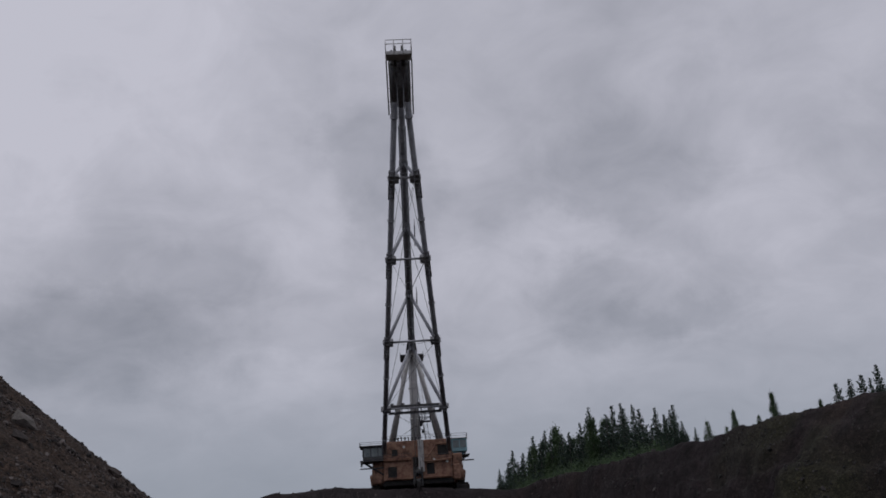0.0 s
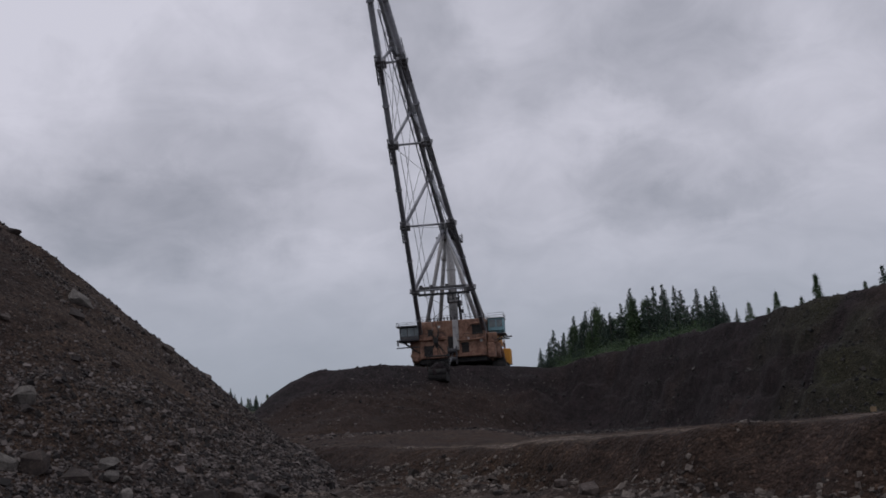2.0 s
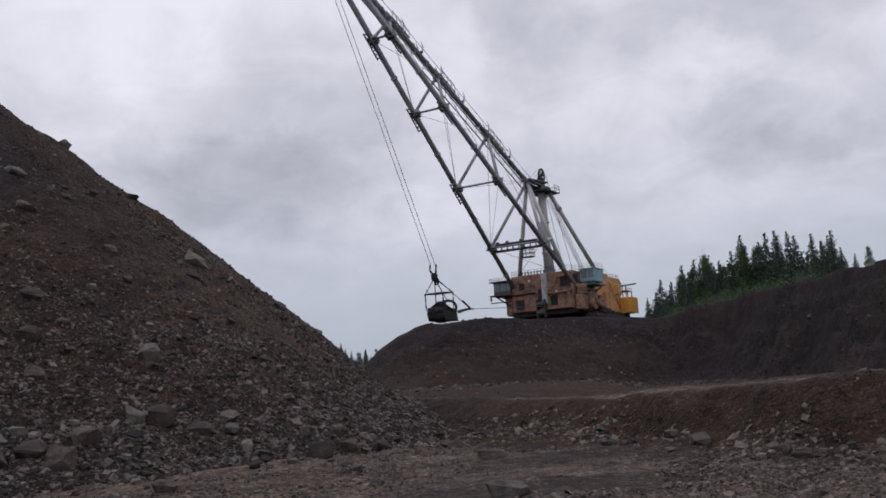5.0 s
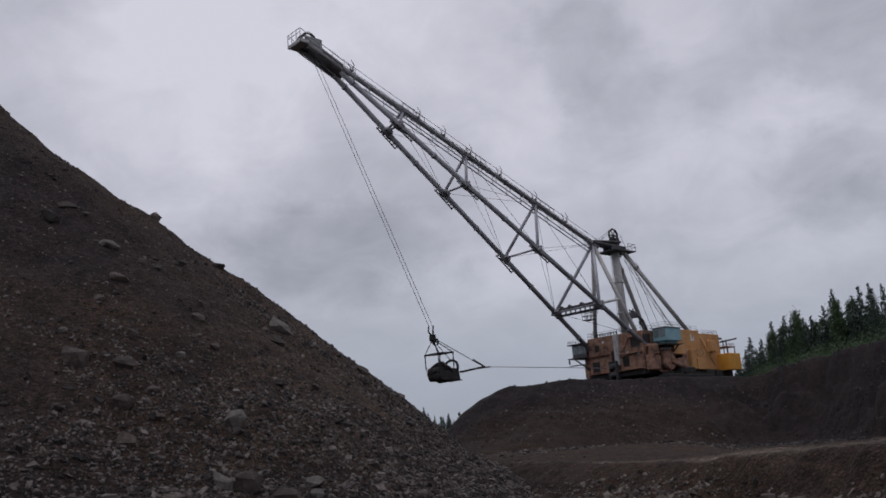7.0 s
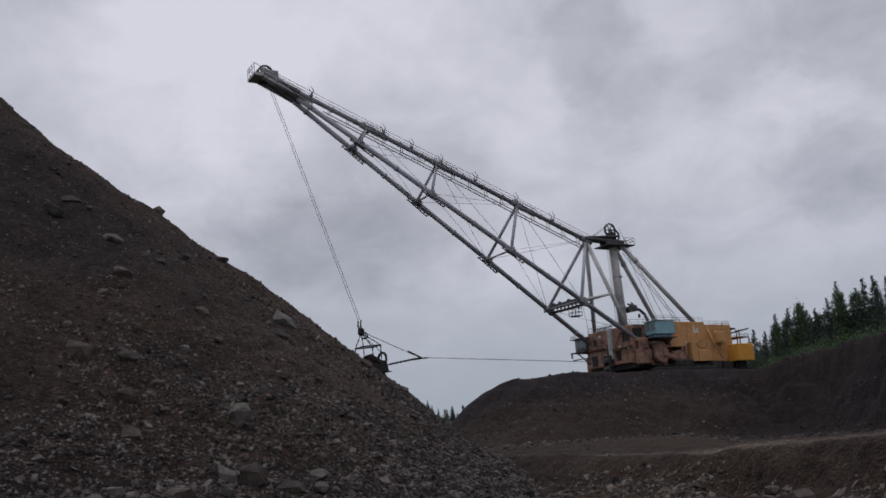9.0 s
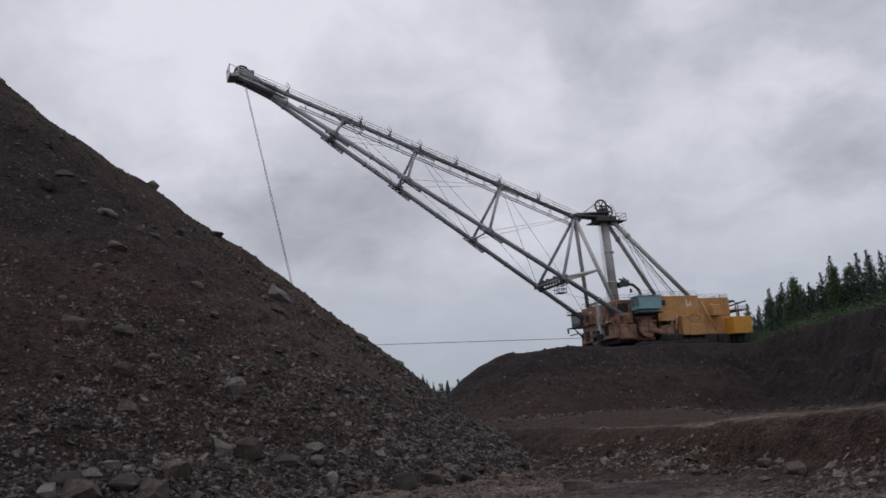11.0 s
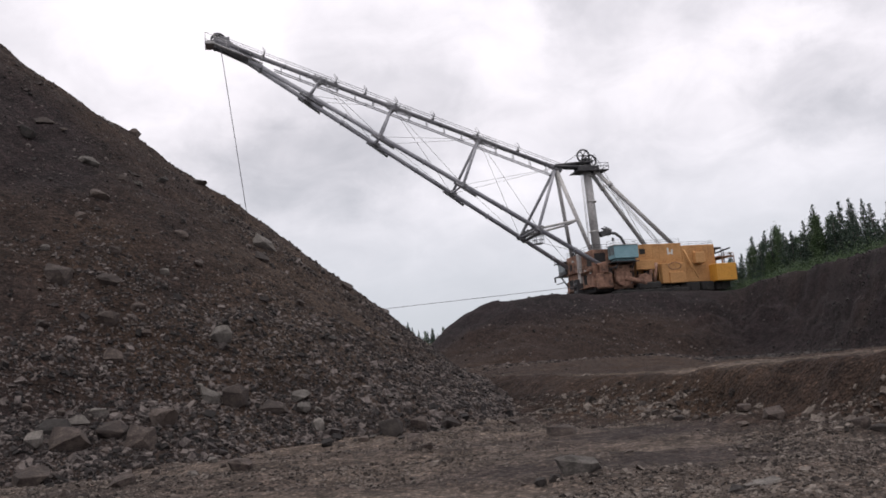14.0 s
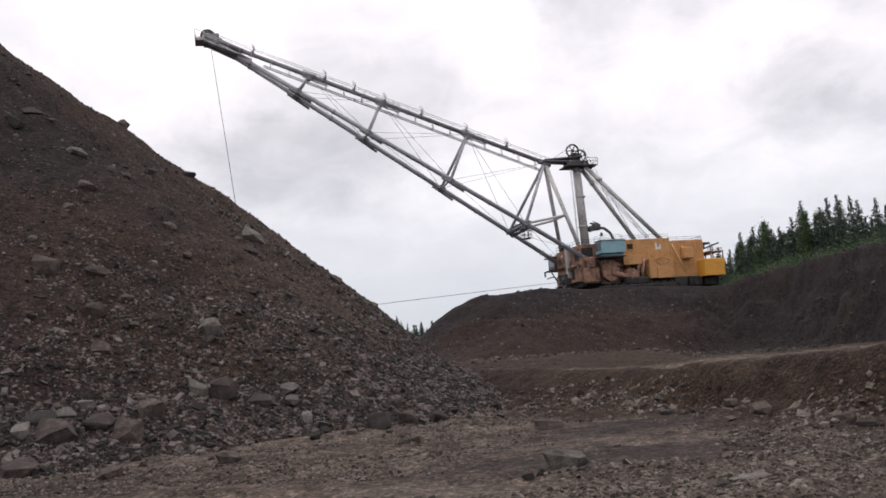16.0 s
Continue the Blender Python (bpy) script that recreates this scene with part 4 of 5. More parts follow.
# ---------------------------------------------------------------- bucket and ropes, moved in motions()
def bucket_shell():
    bm = B()
    # open towards the machine (-x); sides, back and floor with real thickness
    t = 0.14
    box(bm, -1.9, 1.7, -1.55, 1.55, -1.15, -1.0, 0.03)
    for y in (-1.55, 1.55 - t):
        vs = [(-1.9, -1.15), (1.75, -1.15), (2.15, -0.2), (1.95, 0.75), (-1.6, 0.55)]
        a = [bm.verts.new((x, y, z)) for x, z in vs]
        b = [bm.verts.new((x, y + t, z)) for x, z in vs]
        bm.faces.new(a); bm.faces.new(b[::-1])
        for i in range(5):
            bm.faces.new((a[i], b[i], b[(i + 1) % 5], a[(i + 1) % 5]))
    for (x0, z0), (x1, z1) in (((1.7, -1.1), (2.1, -0.2)), ((2.1, -0.2), (1.9, 0.75))):
        for s in np.linspace(-1.4, 1.4, 15):
            tube(bm, (x0, s, z0), (x1, s, z1), 0.13, seg=6)
    bmesh.ops.recalc_face_normals(bm, faces=bm.faces)
    bmesh.ops.scale(bm, vec=(0.88, 0.8, 0.88), verts=bm.verts)
    return bm


BUCKET_HITCH = Vector((1.6, 0, 4.4))
BUCKET_NODE = Vector((-7.3, 0, 0.9))
bucket = part("bucket", bucket_shell(), GRIME_SHADE, dragline, "dark worn dragline bucket heaped with soil")


def chain(bm, a, b, r=0.07, link=0.34):
    a, b = Vector(a), Vector(b)
    n = max(2, int((b - a).length / link))
    for i in range(n):
        p, q = a.lerp(b, i / n), a.lerp(b, (i + 1.15) / n)
        tube(bm, p, q, r * (1.25 if i % 2 else 0.8), seg=6)


def bucket_rig():
    bm = B()
    prev = None
    for k in np.linspace(0, math.pi, 13):
        p = Vector((-1.35, -1.25 * math.cos(k), 0.4 + 1.25 * math.sin(k) ** 0.6))
        if prev:
            tube(bm, prev, p, 0.17, seg=8)
        prev = p
    part("arch", bm, GRIME_SHADE, bucket)
    for y in np.linspace(-1.05, 1.05, 5):
        bm = B(); tube(bm, (-1.6, y, -0.95), (-2.2, y, -1.0), 0.13, 0.03, seg=6)
        part("tooth", bm, GRIME_SHADE, bucket)
    for side in (1, -1):
        bm = B()
        chain(bm, (1.9, side * 1.3, 0.3), (2.0, side * 1.3, 2.4))
        chain(bm, (2.0, side * 1.3, 2.4), BUCKET_HITCH, 0.06)
        part("hoist_chain", bm, GRIME_SHADE, bucket)
        bm = B()
        chain(bm, (-0.6, side * 1.3, 0.4), (-0.6, side * 1.3, 2.6))
        chain(bm, (-0.6, side * 1.3, 2.6), BUCKET_HITCH, 0.06)
        part("front_hoist_chain", bm, GRIME_SHADE, bucket)
        bm = B(); chain(bm, (-1.9, side * 1.2, 0.0), BUCKET_NODE, 0.1)
        part("drag_chain", bm, GRIME_SHADE, bucket)
        bm = B(); tube(bm, (-0.6, side * 1.3, 2.6), (2.0, side * 1.3, 2.4), 0.1, seg=8)
        part("side_bar", bm, GRIME_SHADE, bucket)
    for x, z in ((-0.6, 2.6), (2.0, 2.4)):
        bm = B(); tube(bm, (x, -1.35, z), (x, 1.35, z), 0.11, seg=8)
        part("spreader_bar", bm, GRIME_SHADE, bucket)
    bm = B()
    h = BUCKET_HITCH
    box(bm, h.x - 0.4, h.x + 0.4, -0.3, 0.3, h.z - 0.3, h.z + 0.6, 0.1)
    for y in (-0.45, 0.45):
        tube(bm, h + Vector((0, y * 0.4, 0.5)), h + Vector((0.25, y, 1.0)), 0.12, seg=7)
        tube(bm, h + Vector((0.25, y, 1.0)), h + Vector((0.15, y, 1.7)), 0.1, seg=7)
    part("hitch", bm, GRIME_SHADE, bucket)
    bm = B(); wheel(bm, h + Vector((-0.45, 0, -0.35)), 0.5, 0.25, 5)
    part("dump_sheave", bm, GRIME_SHADE, bucket)
    bm = B()
    tube(bm, h + Vector((-0.5, 0, 0)), BUCKET_NODE + Vector((0.2, 0, 0.1)), 0.05, seg=6)
    tube(bm, h + Vector((-0.6, 0, -0.6)), (-1.5, 0, 1.5), 0.05, seg=6)
    part("dump_rope", bm, GRIME_SHADE, bucket)
    bm = B()
    tube(bm, BUCKET_NODE + Vector((1.9, 0, 0.9)), BUCKET_NODE + Vector((-0.2, 0, 0)), 0.16, 0.1, seg=7)
    tube(bm, BUCKET_NODE + Vector((1.2, 0, -0.2)), BUCKET_NODE + Vector((-1.3, 0, 0)), 0.16, 0.08, seg=7)
    part("drag_yoke", bm, GRIME_SHADE, bucket)
    bm = bmesh.new()
    bmesh.ops.create_icosphere(bm, subdivisions=3, radius=1)
    for v in bm.verts:
        v.co = Vector((v.co.x * 1.75 + 0.3, v.co.y * 1.3, v.co.z * 1.15 + 0.1))
        v.co += 0.5 * Vector(noise.noise_vector(v.co * 1.1)) + 0.2 * Vector(noise.noise_vector(v.co * 3))
    part("soil_load", bm, SPOIL, bucket, "heaped dark soil")


bucket_rig()


def rope_piece(name, length, gap):
    """A rigid length of twin rope that hangs along its own -z from the origin."""
    bm = B()
    for x in (-gap, gap):
        tube(bm, (x, 0, 0), (x, 0, -length), 0.036, seg=6)
    return part(name, bm, CHORD, dragline, "grey steel wire rope")


HOIST_LENGTH, DRAG_LENGTH = 33.5, 18.5
hoist_pieces = [rope_piece("hoist_rope", HOIST_LENGTH, 0.32) for _ in range(2)]
drag_pieces = [rope_piece("drag_rope", DRAG_LENGTH, 0.07) for _ in range(3)]
# hoist ropes laid along the top of the boom
bm = B()
for y in (-0.4, 0.4):
    prev = None
    for q in (0.02, 0.13, 0.335, 0.42, 0.51, 0.62, 0.755, 0.88, 1.02):
        p = crown(q) + Vector((-0.2, y, 0.85 if 0.1 < q < 0.95 else 0.9))
        if prev:
            tube(bm, prev, p, 0.035, seg=5)
        prev = p
    tube(bm, prev, (6.6, y, 23.3), 0.035, seg=5)
    tube(bm, (4.9, y, 22.6), (-3.0, y * 2, 6.3), 0.035, seg=5)
part("boom_rope", bm, DARK, dragline)


# ---------------------------------------------------------------- trees
SPRUCE = material("spruce_needles", [(0.016, 0.030, 0.023), (0.031, 0.054, 0.038), (0.052, 0.082, 0.054)], 0.7, 0.8, bump=0, per_piece=True)
LEAF = material("birch_leaves", [(0.026, 0.047, 0.020), (0.050, 0.088, 0.034), (0.076, 0.126, 0.050)], 0.7, 0.75, bump=0, per_piece=True)
BARK = material("grey_bark", [(0.05, 0.045, 0.04), (0.12, 0.11, 0.1), (0.22, 0.21, 0.2)], 3.0, 0.9)


def leaf_card(verts, faces, c, size, rng):
    """A small bent spray of leaves: two triangles at a random tilt."""
    d = rng.normal(size=3); d /= np.linalg.norm(d)
    e = np.cross(d, rng.normal(size=3)); e /= np.linalg.norm(e)
    k = len(verts)
    n = np.cross(d, e)
    verts += [c - d * size, c + e * size * 0.55 + n * size * 0.2, c + d * size, c - e * size * 0.55 + n * size * 0.2]
    faces += [(k, k + 1, k + 2), (k, k + 2, k + 3)]


def spruce_mesh(seed):
    rng = np.random.default_rng(seed)
    verts, faces = [], []
    full = rng.uniform(0.25, 0.33)
    for z in np.arange(0.03, 0.995, 0.022):
        reach = (1 - z) ** 1.05 * full * rng.uniform(0.6, 1.3) + 0.003
        for a in rng.uniform(0, math.tau, max(4, int(15 * (1 - z) ** 0.7 + 3))):
            ln = reach * rng.uniform(0.45, 1.25)
            for s in np.sqrt(np.linspace(0.04, 1, max(3, int(95 * ln) + 2))):
                c = np.array([math.cos(a) * ln * s, math.sin(a) * ln * s, z - 0.30 * ln * s + 0.10 * ln * s * s]) + rng.normal(size=3) * 0.008
                leaf_card(verts, faces, c, 0.0115 * rng.uniform(0.6, 1.4), rng)
    return verts, faces


def birch_mesh(seed, low=0.2, wide=0.2):
    rng = np.random.default_rng(seed)
    verts, faces = [], []
    for _ in range(190):
        z = low + (0.98 - low) * rng.uniform(0, 1) ** 1.3
        prof = wide * 1.15 * (1 - z) ** 0.6 * min(1.0, 0.35 + 2.5 * (z - low))
        a = rng.uniform(0, math.tau)
        c = np.array([math.cos(a), math.sin(a), 0]) * prof * rng.uniform(0.25, 1.0) + np.array([0, 0, z])
        r = rng.uniform(0.018, 0.05)
        for _ in range(34):
            leaf_card(verts, faces, c + rng.normal(size=3) * r * np.array([0.6, 0.6, 0.8]), 0.0095 * rng.uniform(0.7, 1.4), rng)
    return verts, faces


def tree(kind, seed):
    ob = new("spruce_tree" if kind == "spruce" else "birch_tree")
    rng = np.random.default_rng(seed + 50)
    verts, faces = spruce_mesh(seed) if kind == "spruce" else birch_mesh(seed, *((0.3, 0.13) if kind == "slim" else (0.12, 0.2)))
    me = bpy.data.meshes.new("crown")
    me.from_pydata([tuple(v) for v in verts], [], faces)
    me.materials.append(SPRUCE if kind == "spruce" else LEAF)
    c = new("crown", me); c.parent = ob
    bm = B()
    lean = rng.normal(size=2) * 0.01
    tube(bm, (0, 0, -0.06), (lean[0], lean[1], 0.5), 0.016, 0.011, seg=7)
    tube(bm, (lean[0], lean[1], 0.5), (0, 0, 0.97), 0.011, 0.002, seg=7)
    for _ in range(14):
        z, a = rng.uniform(0.25, 0.85), rng.uniform(0, math.tau)
        ln = 0.13 * (1.05 - z) + 0.03
        tube(bm, (0, 0, z), (math.cos(a) * ln, math.sin(a) * ln, z + (0.06 if kind != "spruce" else -0.03)), 0.004, 0.001, seg=4)
    part("trunk", bm, BARK, ob)
    return ob


def on_ground(x, y):
    return float(ground_height(np.array([x]), np.array([y]))[0])


def woods():
    kinds = [("spruce", 1), ("spruce", 2), ("spruce", 3), ("birch", 4), ("birch", 5), ("slim", 6)]
    made = []
    for kind, seed in kinds:
        t = tree(kind, seed)
        tagged(t, "dark green spruce tree at the edge of the woods" if kind == "spruce" else "green birch tree at the edge of the woods", "tree", "trees of the woods")
        made.append(t)
    used = set()

    def plant(k, az, r, h):
        a = radians(az)
        x, y = -math.sin(a) * r, math.cos(a) * r
        m = pose(x, y, on_ground(x, y) - 0.1, random.uniform(-2, 2), random.uniform(-2, 2), random.uniform(0, 360))
        ob = made[k]
        if k in used:
            ob = copy_thing(ob, m)
        used.add(k)
        w = random.uniform(0.9, 1.2)
        ob.matrix_basis = m @ Matrix.Diagonal((h * w, h * w, h, 1))

    # skyline of the woods: bearing, height of the tops over the eye in degrees
    line_az = np.array([-26, -25, -24, -23, -15.2, -14.8, -13.2, -12.4, -11.6, -11.0, -10.2, -9.2, -7.8, -6.5, -5.3, -4.3, -3.5])
    line_el = np.array([8.2, 8.0, 7.4, 6.9, 6.7, 7.2, 7.35, 7.2, 8.1, 7.4, 7.75, 7.55, 6.85, 6.45, 5.9, 5.5, 5.0])
    rng = np.random.default_rng(7)
    n = 0
    for row, lift in ((0, 1.01), (1, 0.94), (2, 0.84)):
        for az in np.concatenate([np.arange(-15.0, -3.6, 0.36), np.arange(-27, -23.4, 0.6)]):
            az = az + rng.uniform(-0.15, 0.15)
            el = np.interp(az, line_az, line_el) * lift * (rng.uniform(0.98, 1.05) if rng.uniform() < 0.35 else rng.uniform(0.82, 0.96))
            r = 21.0 / math.tan(radians(np.interp(az, line_az, line_el))) + (14, 4, -9)[row] + rng.uniform(-4, 4)
            r = max(r, np.interp(az, RIM[:, 0], RIM[:, 1]) + 12)
            a = radians(az)
            h = EYE + r * math.tan(radians(el)) - on_ground(-math.sin(a) * r, math.cos(a) * r)
            if row == 2 and -13 < az < -4:
                el *= rng.uniform(0.62, 0.82)
                h = EYE + r * math.tan(radians(el)) - on_ground(-math.sin(a) * r, math.cos(a) * r)
                k = rng.choice([3, 4, 3, 4, 0])
            elif az < -10.3 or az > -5.2:
                k = rng.choice([0, 1, 2, 2, 1, 0])
            else:
                k = rng.choice([0, 5, 2, 0, 1, 3])
            plant(k, az, r, max(3.0, h))
    # scattered young trees on the bank
    for k, az, el, r in ((1, -15.6, 6.1, 120), (4, -16.4, 6.35, 118), (5, -18.0, 6.85, 112), (4, -19.3, 6.4, 108), (5, -20.3, 7.65, 104), (5, -22.8, 6.95, 100), (4, -17.5, 5.95, 110)):
        a = radians(az)
        plant(k, az, r, EYE + r * math.tan(radians(el)) - on_ground(-math.sin(a) * r, math.cos(a) * r))
    # woods beyond the pit
    def beyond(k, az, r, el):
        a = radians(az)
        plant(k, az, r, max(5.0, EYE + r * math.tan(radians(el)) - on_ground(-math.sin(a) * r, math.cos(a) * r)))

    for az in np.arange(12.2, 18.5, 0.2):
        beyond(int(rng.choice([0, 1, 2, 3])), az + rng.uniform(-0.1, 0.1), rng.uniform(380, 430), rng.uniform(2.05, 2.6))
    for az, el in ((15.45, 3.05), (15.2, 2.7), (14.0, 2.55)):
        beyond(0, az, 378, el)


woods()


def undergrowth():
    """Low green bushes and grass along the foot of the woods."""
    rng = np.random.default_rng(17)
    verts, faces = [], []
    for _ in range(900):
        az = rng.uniform(-13.5, -4.9)
        r = np.interp(az, RIM[:, 0], RIM[:, 1]) + rng.uniform(3, 42)
        a = radians(az)
        x, y = -math.sin(a) * r, math.cos(a) * r
        z = on_ground(x, y)
        size = rng.uniform(0.3, 1.0) * (2.6 if r > np.interp(az, RIM[:, 0], RIM[:, 1]) + 16 else 0.6)
        for _ in range(30):
            leaf_card(verts, faces, np.array([x, y, z]) + rng.normal(size=3) * np.array([0.6, 0.6, 0.42]) * size + [0, 0, 0.6 * size], 0.10 * size ** 0.5, rng)
    me = bpy.data.meshes.new("undergrowth")
    me.from_pydata([tuple(v) for v in verts], [], faces)
    me.materials.append(LEAF)
    tagged(new("undergrowth", me), "low green bushes and grass below the woods", "bushes", kind="stuff")


undergrowth()


# ---------------------------------------------------------------- stones
STONE = material("grey_shale_stone", [(0.017, 0.0130, 0.0110), (0.064, 0.0495, 0.042), (0.172, 0.146, 0.127)], 1.5, 0.92, bump=0.4, fine=10, per_piece=True, spread=0.16)
HEAP = material("purple_shale_stone", [(0.008, 0.0062, 0.006), (0.031, 0.024, 0.0228), (0.13, 0.109, 0.101)], 1.5, 0.92, bump=0.4, fine=10, per_piece=True, spread=0.19)
SHARD = material("dark_shale_stone", [(0.009, 0.0085, 0.009), (0.024, 0.0215, 0.0215), (0.066, 0.058, 0.055)], 1.5, 0.92, bump=0.4, fine=10, per_piece=True, spread=0.15)
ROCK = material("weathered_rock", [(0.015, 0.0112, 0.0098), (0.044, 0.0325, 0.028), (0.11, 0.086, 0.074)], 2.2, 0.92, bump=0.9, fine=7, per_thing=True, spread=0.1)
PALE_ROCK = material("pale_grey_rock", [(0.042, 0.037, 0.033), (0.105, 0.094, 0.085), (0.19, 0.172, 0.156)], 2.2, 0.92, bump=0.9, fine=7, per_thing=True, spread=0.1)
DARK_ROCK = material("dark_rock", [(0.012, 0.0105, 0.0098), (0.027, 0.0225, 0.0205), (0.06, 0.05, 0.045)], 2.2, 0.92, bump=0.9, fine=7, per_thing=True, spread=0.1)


def surface(x, y):
    return np.maximum(ground_height(x, y), heap_height(x, y))


def slope_at(x, y):
    e = 0.4
    return np.stack([-(surface(x + e, y) - surface(x - e, y)) / (2 * e), -(surface(x, y + e) - surface(x, y - e)) / (2 * e), np.ones_like(x)], -1)


def gravel(name, x, y, size, mat, label, seed):
    """Many angular stones, joined: each a jittered eight-cornered block lying on the slope."""
    rng = np.random.default_rng(seed)
    n = len(x)
    z = surface(x, y)
    nn = slope_at(x, y)
    nn /= np.linalg.norm(nn, axis=1, keepdims=True)
    nn = nn + rng.normal(size=(n, 3)) * 0.3
    nn /= np.linalg.norm(nn, axis=1, keepdims=True)
    t = np.cross(nn, rng.normal(size=(n, 3)))
    t /= np.linalg.norm(t, axis=1, keepdims=True)
    b = np.cross(nn, t)
    cube = np.array([(-1, -1, -1), (1, -1, -1), (1, 1, -1), (-1, 1, -1), (-1, -1, 1), (1, -1, 1), (1, 1, 1), (-1, 1, 1)], float) * 0.5
    v = cube[None] * np.stack([rng.uniform(0.7, 1.3, n), rng.uniform(0.5, 1.0, n), rng.uniform(0.25, 0.65, n)], -1)[:, None]
    v = v + rng.uniform(-0.17, 0.17, (n, 8, 3))
    v[:, 4:, :2] *= rng.uniform(0.5, 0.95, (n, 1, 1))
    v = v * size[:, None, None]
    w = v[..., :1] * t[:, None] + v[..., 1:2] * b[:, None] + v[..., 2:] * nn[:, None] + np.stack([x, y, z], -1)[:, None] + nn[:, None] * (size * 0.1)[:, None, None]
    quads = np.array([(4, 5, 6, 7), (0, 1, 5, 4), (1, 2, 6, 5), (2, 3, 7, 6), (3, 0, 4, 7)])
    f = (quads[None] + (np.arange(n) * 8)[:, None, None]).reshape(-1, 4)
    me = bpy.data.meshes.new(name)
    me.from_pydata(w.reshape(-1, 3).tolist(), [], f.tolist())
    me.materials.append(mat)
    return tagged(new(name, me), label, "stones", kind="stuff")


def scatter(n, az0, az1, r0, r1, seed, power=1.0):
    rng = np.random.default_rng(seed)
    a = np.radians(rng.uniform(az0, az1, n))
    r = (r0 ** power + rng.uniform(0, 1, n) * (r1 ** power - r0 ** power)) ** (1 / power)
    return -np.sin(a) * r, np.cos(a) * r, rng


def stone_fields():
    x, y, rng = scatter(120000, -30, 44, 9, 36, 201, 1.15)
    foot = np.interp(np.degrees(np.arctan2(-x, y)), TOE[:, 0], TOE[:, 1])
    keep = (heap_height(x, y) < ground_height(x, y)) & (np.hypot(x, y) < foot + rng.uniform(0, 4, len(x)))
    x, y = x[keep], y[keep]
    patch = rough_noise(x, y, 3.0, 3, 301)
    keep = rng.uniform(-0.9, 0.9, len(x)) < 1.3 * patch + 0.15
    x, y = x[keep], y[keep]
    gravel("floor_gravel", x, y, np.clip(rng.lognormal(-3.25, 0.5, len(x)), 0.02, 0.22), STONE, "loose grey and brown stones strewn over the pit floor", 211)
    x, y, rng = scatter(135000, 6, 48, 22, 60, 202, 1.3)
    hz = heap_height(x, y)
    up = hz - ground_height(x, y)
    keep = (up > 0) & (rng.uniform(0, 1, len(x)) < np.clip(1.05 - up / 9 + 0.7 * rough_noise(x, y, 4, 3, 311), 0.12, 1))
    x, y, up = x[keep], y[keep], up[keep]
    gravel("heap_stones", x, y, np.clip(rng.lognormal(-2.75, 0.5, len(x)), 0.035, 0.5) * (0.95 + 0.35 * np.exp(-up / 2.0)), HEAP, "loose shale stones covering the spoil heap", 212)
    x, y, rng = scatter(52000, -32, 16, 15, 44, 203, 1.2)
    lip = np.interp(np.degrees(np.arctan2(-x, y)), LIP[:, 0], LIP[:, 1])
    keep = (heap_height(x, y) < ground_height(x, y)) & (np.hypot(x, y) < lip + 1.5) & (ground_height(x, y) > 0.06) & (rng.uniform(-0.4, 1, len(x)) < rough_noise(x, y, 3, 3, 321) + np.interp(ground_height(x, y), [0.3, 0.7, 1.1], [0.6, 0.0, -0.9]))
    x, y = x[keep], y[keep]
    gravel("bench_stones", x, y, np.clip(rng.lognormal(-2.55, 0.5, len(x)), 0.04, 0.45), STONE, "stones on the slope of the low bench", 213)
    x, y, rng = scatter(30000, -32, -3, 52, 135, 204, 1.5)
    rim = np.interp(np.degrees(np.arctan2(-x, y)), RIM[:, 0], RIM[:, 1])
    keep = (np.hypot(x, y) < rim + 1) & (rng.uniform(-0.7, 1, len(x)) < rough_noise(x, y, 6, 3, 331))
    x, y = x[keep], y[keep]
    gravel("bank_stones", x, y, np.clip(rng.lognormal(-2.0, 0.5, len(x)), 0.08, 0.5), SHARD, "dark shale rubble on the high bank", 214)
    x, y, rng = scatter(16000, -8, 15, 60, 136, 205, 1.6)
    keep = (heap_height(x, y) < ground_height(x, y)) & (rng.uniform(-0.7, 1, len(x)) < rough_noise(x, y, 9, 3, 341) - 0.1)
    x, y = x[keep], y[keep]
    gravel("mound_rubble", x, y, np.clip(rng.lognormal(-2.1, 0.45, len(x)), 0.08, 0.45), HEAP, "brown rubble on the slope below the dragline", 215)


stone_fields()


def rock_mesh(seed):
    """An angular block about 1 m wide: split faces, broken corners and a slightly uneven surface."""
    rng = np.random.default_rng(seed)
    bm = bmesh.new()
    pts = np.array([(sx, sy, sz) for sx in (-1, 1) for sy in (-1, 1) for sz in (-1, 1)], float) * rng.uniform(0.3, 1.0, (8, 3))
    extra = rng.uniform(-1, 1, (9, 3))
    extra /= np.abs(extra).max(axis=1, keepdims=True)
    pts = np.concatenate([pts, extra * rng.uniform(0.7, 1.12, (9, 1))]) * np.array([0.5, 0.42, 0.5])
    for p in pts:
        bm.verts.new(p)
    bmesh.ops.convex_hull(bm, input=bm.verts)
    for v in [v for v in bm.verts if not v.link_faces]:
        bm.verts.remove(v)
    bmesh.ops.dissolve_limit(bm, angle_limit=radians(9), verts=bm.verts, edges=bm.edges)
    bmesh.ops.bevel(bm, geom=list(bm.edges), offset=0.016, segments=1, affect="EDGES")
    bmesh.ops.triangulate(bm, faces=bm.faces)
    bmesh.ops.subdivide_edges(bm, edges=[e for e in bm.edges if e.calc_length() > 0.16], cuts=1, use_grid_fill=True)
    for v in bm.verts:
        v.co += 0.035 * Vector(noise.noise_vector(v.co * 3.1 + Vector((seed, 0, 0)))) + 0.03 * Vector(noise.noise_vector(v.co * 7 + Vector((0, seed, 0))))
    me = bpy.data.meshes.new("rock")
    bm.to_mesh(me); bm.free()
    return me


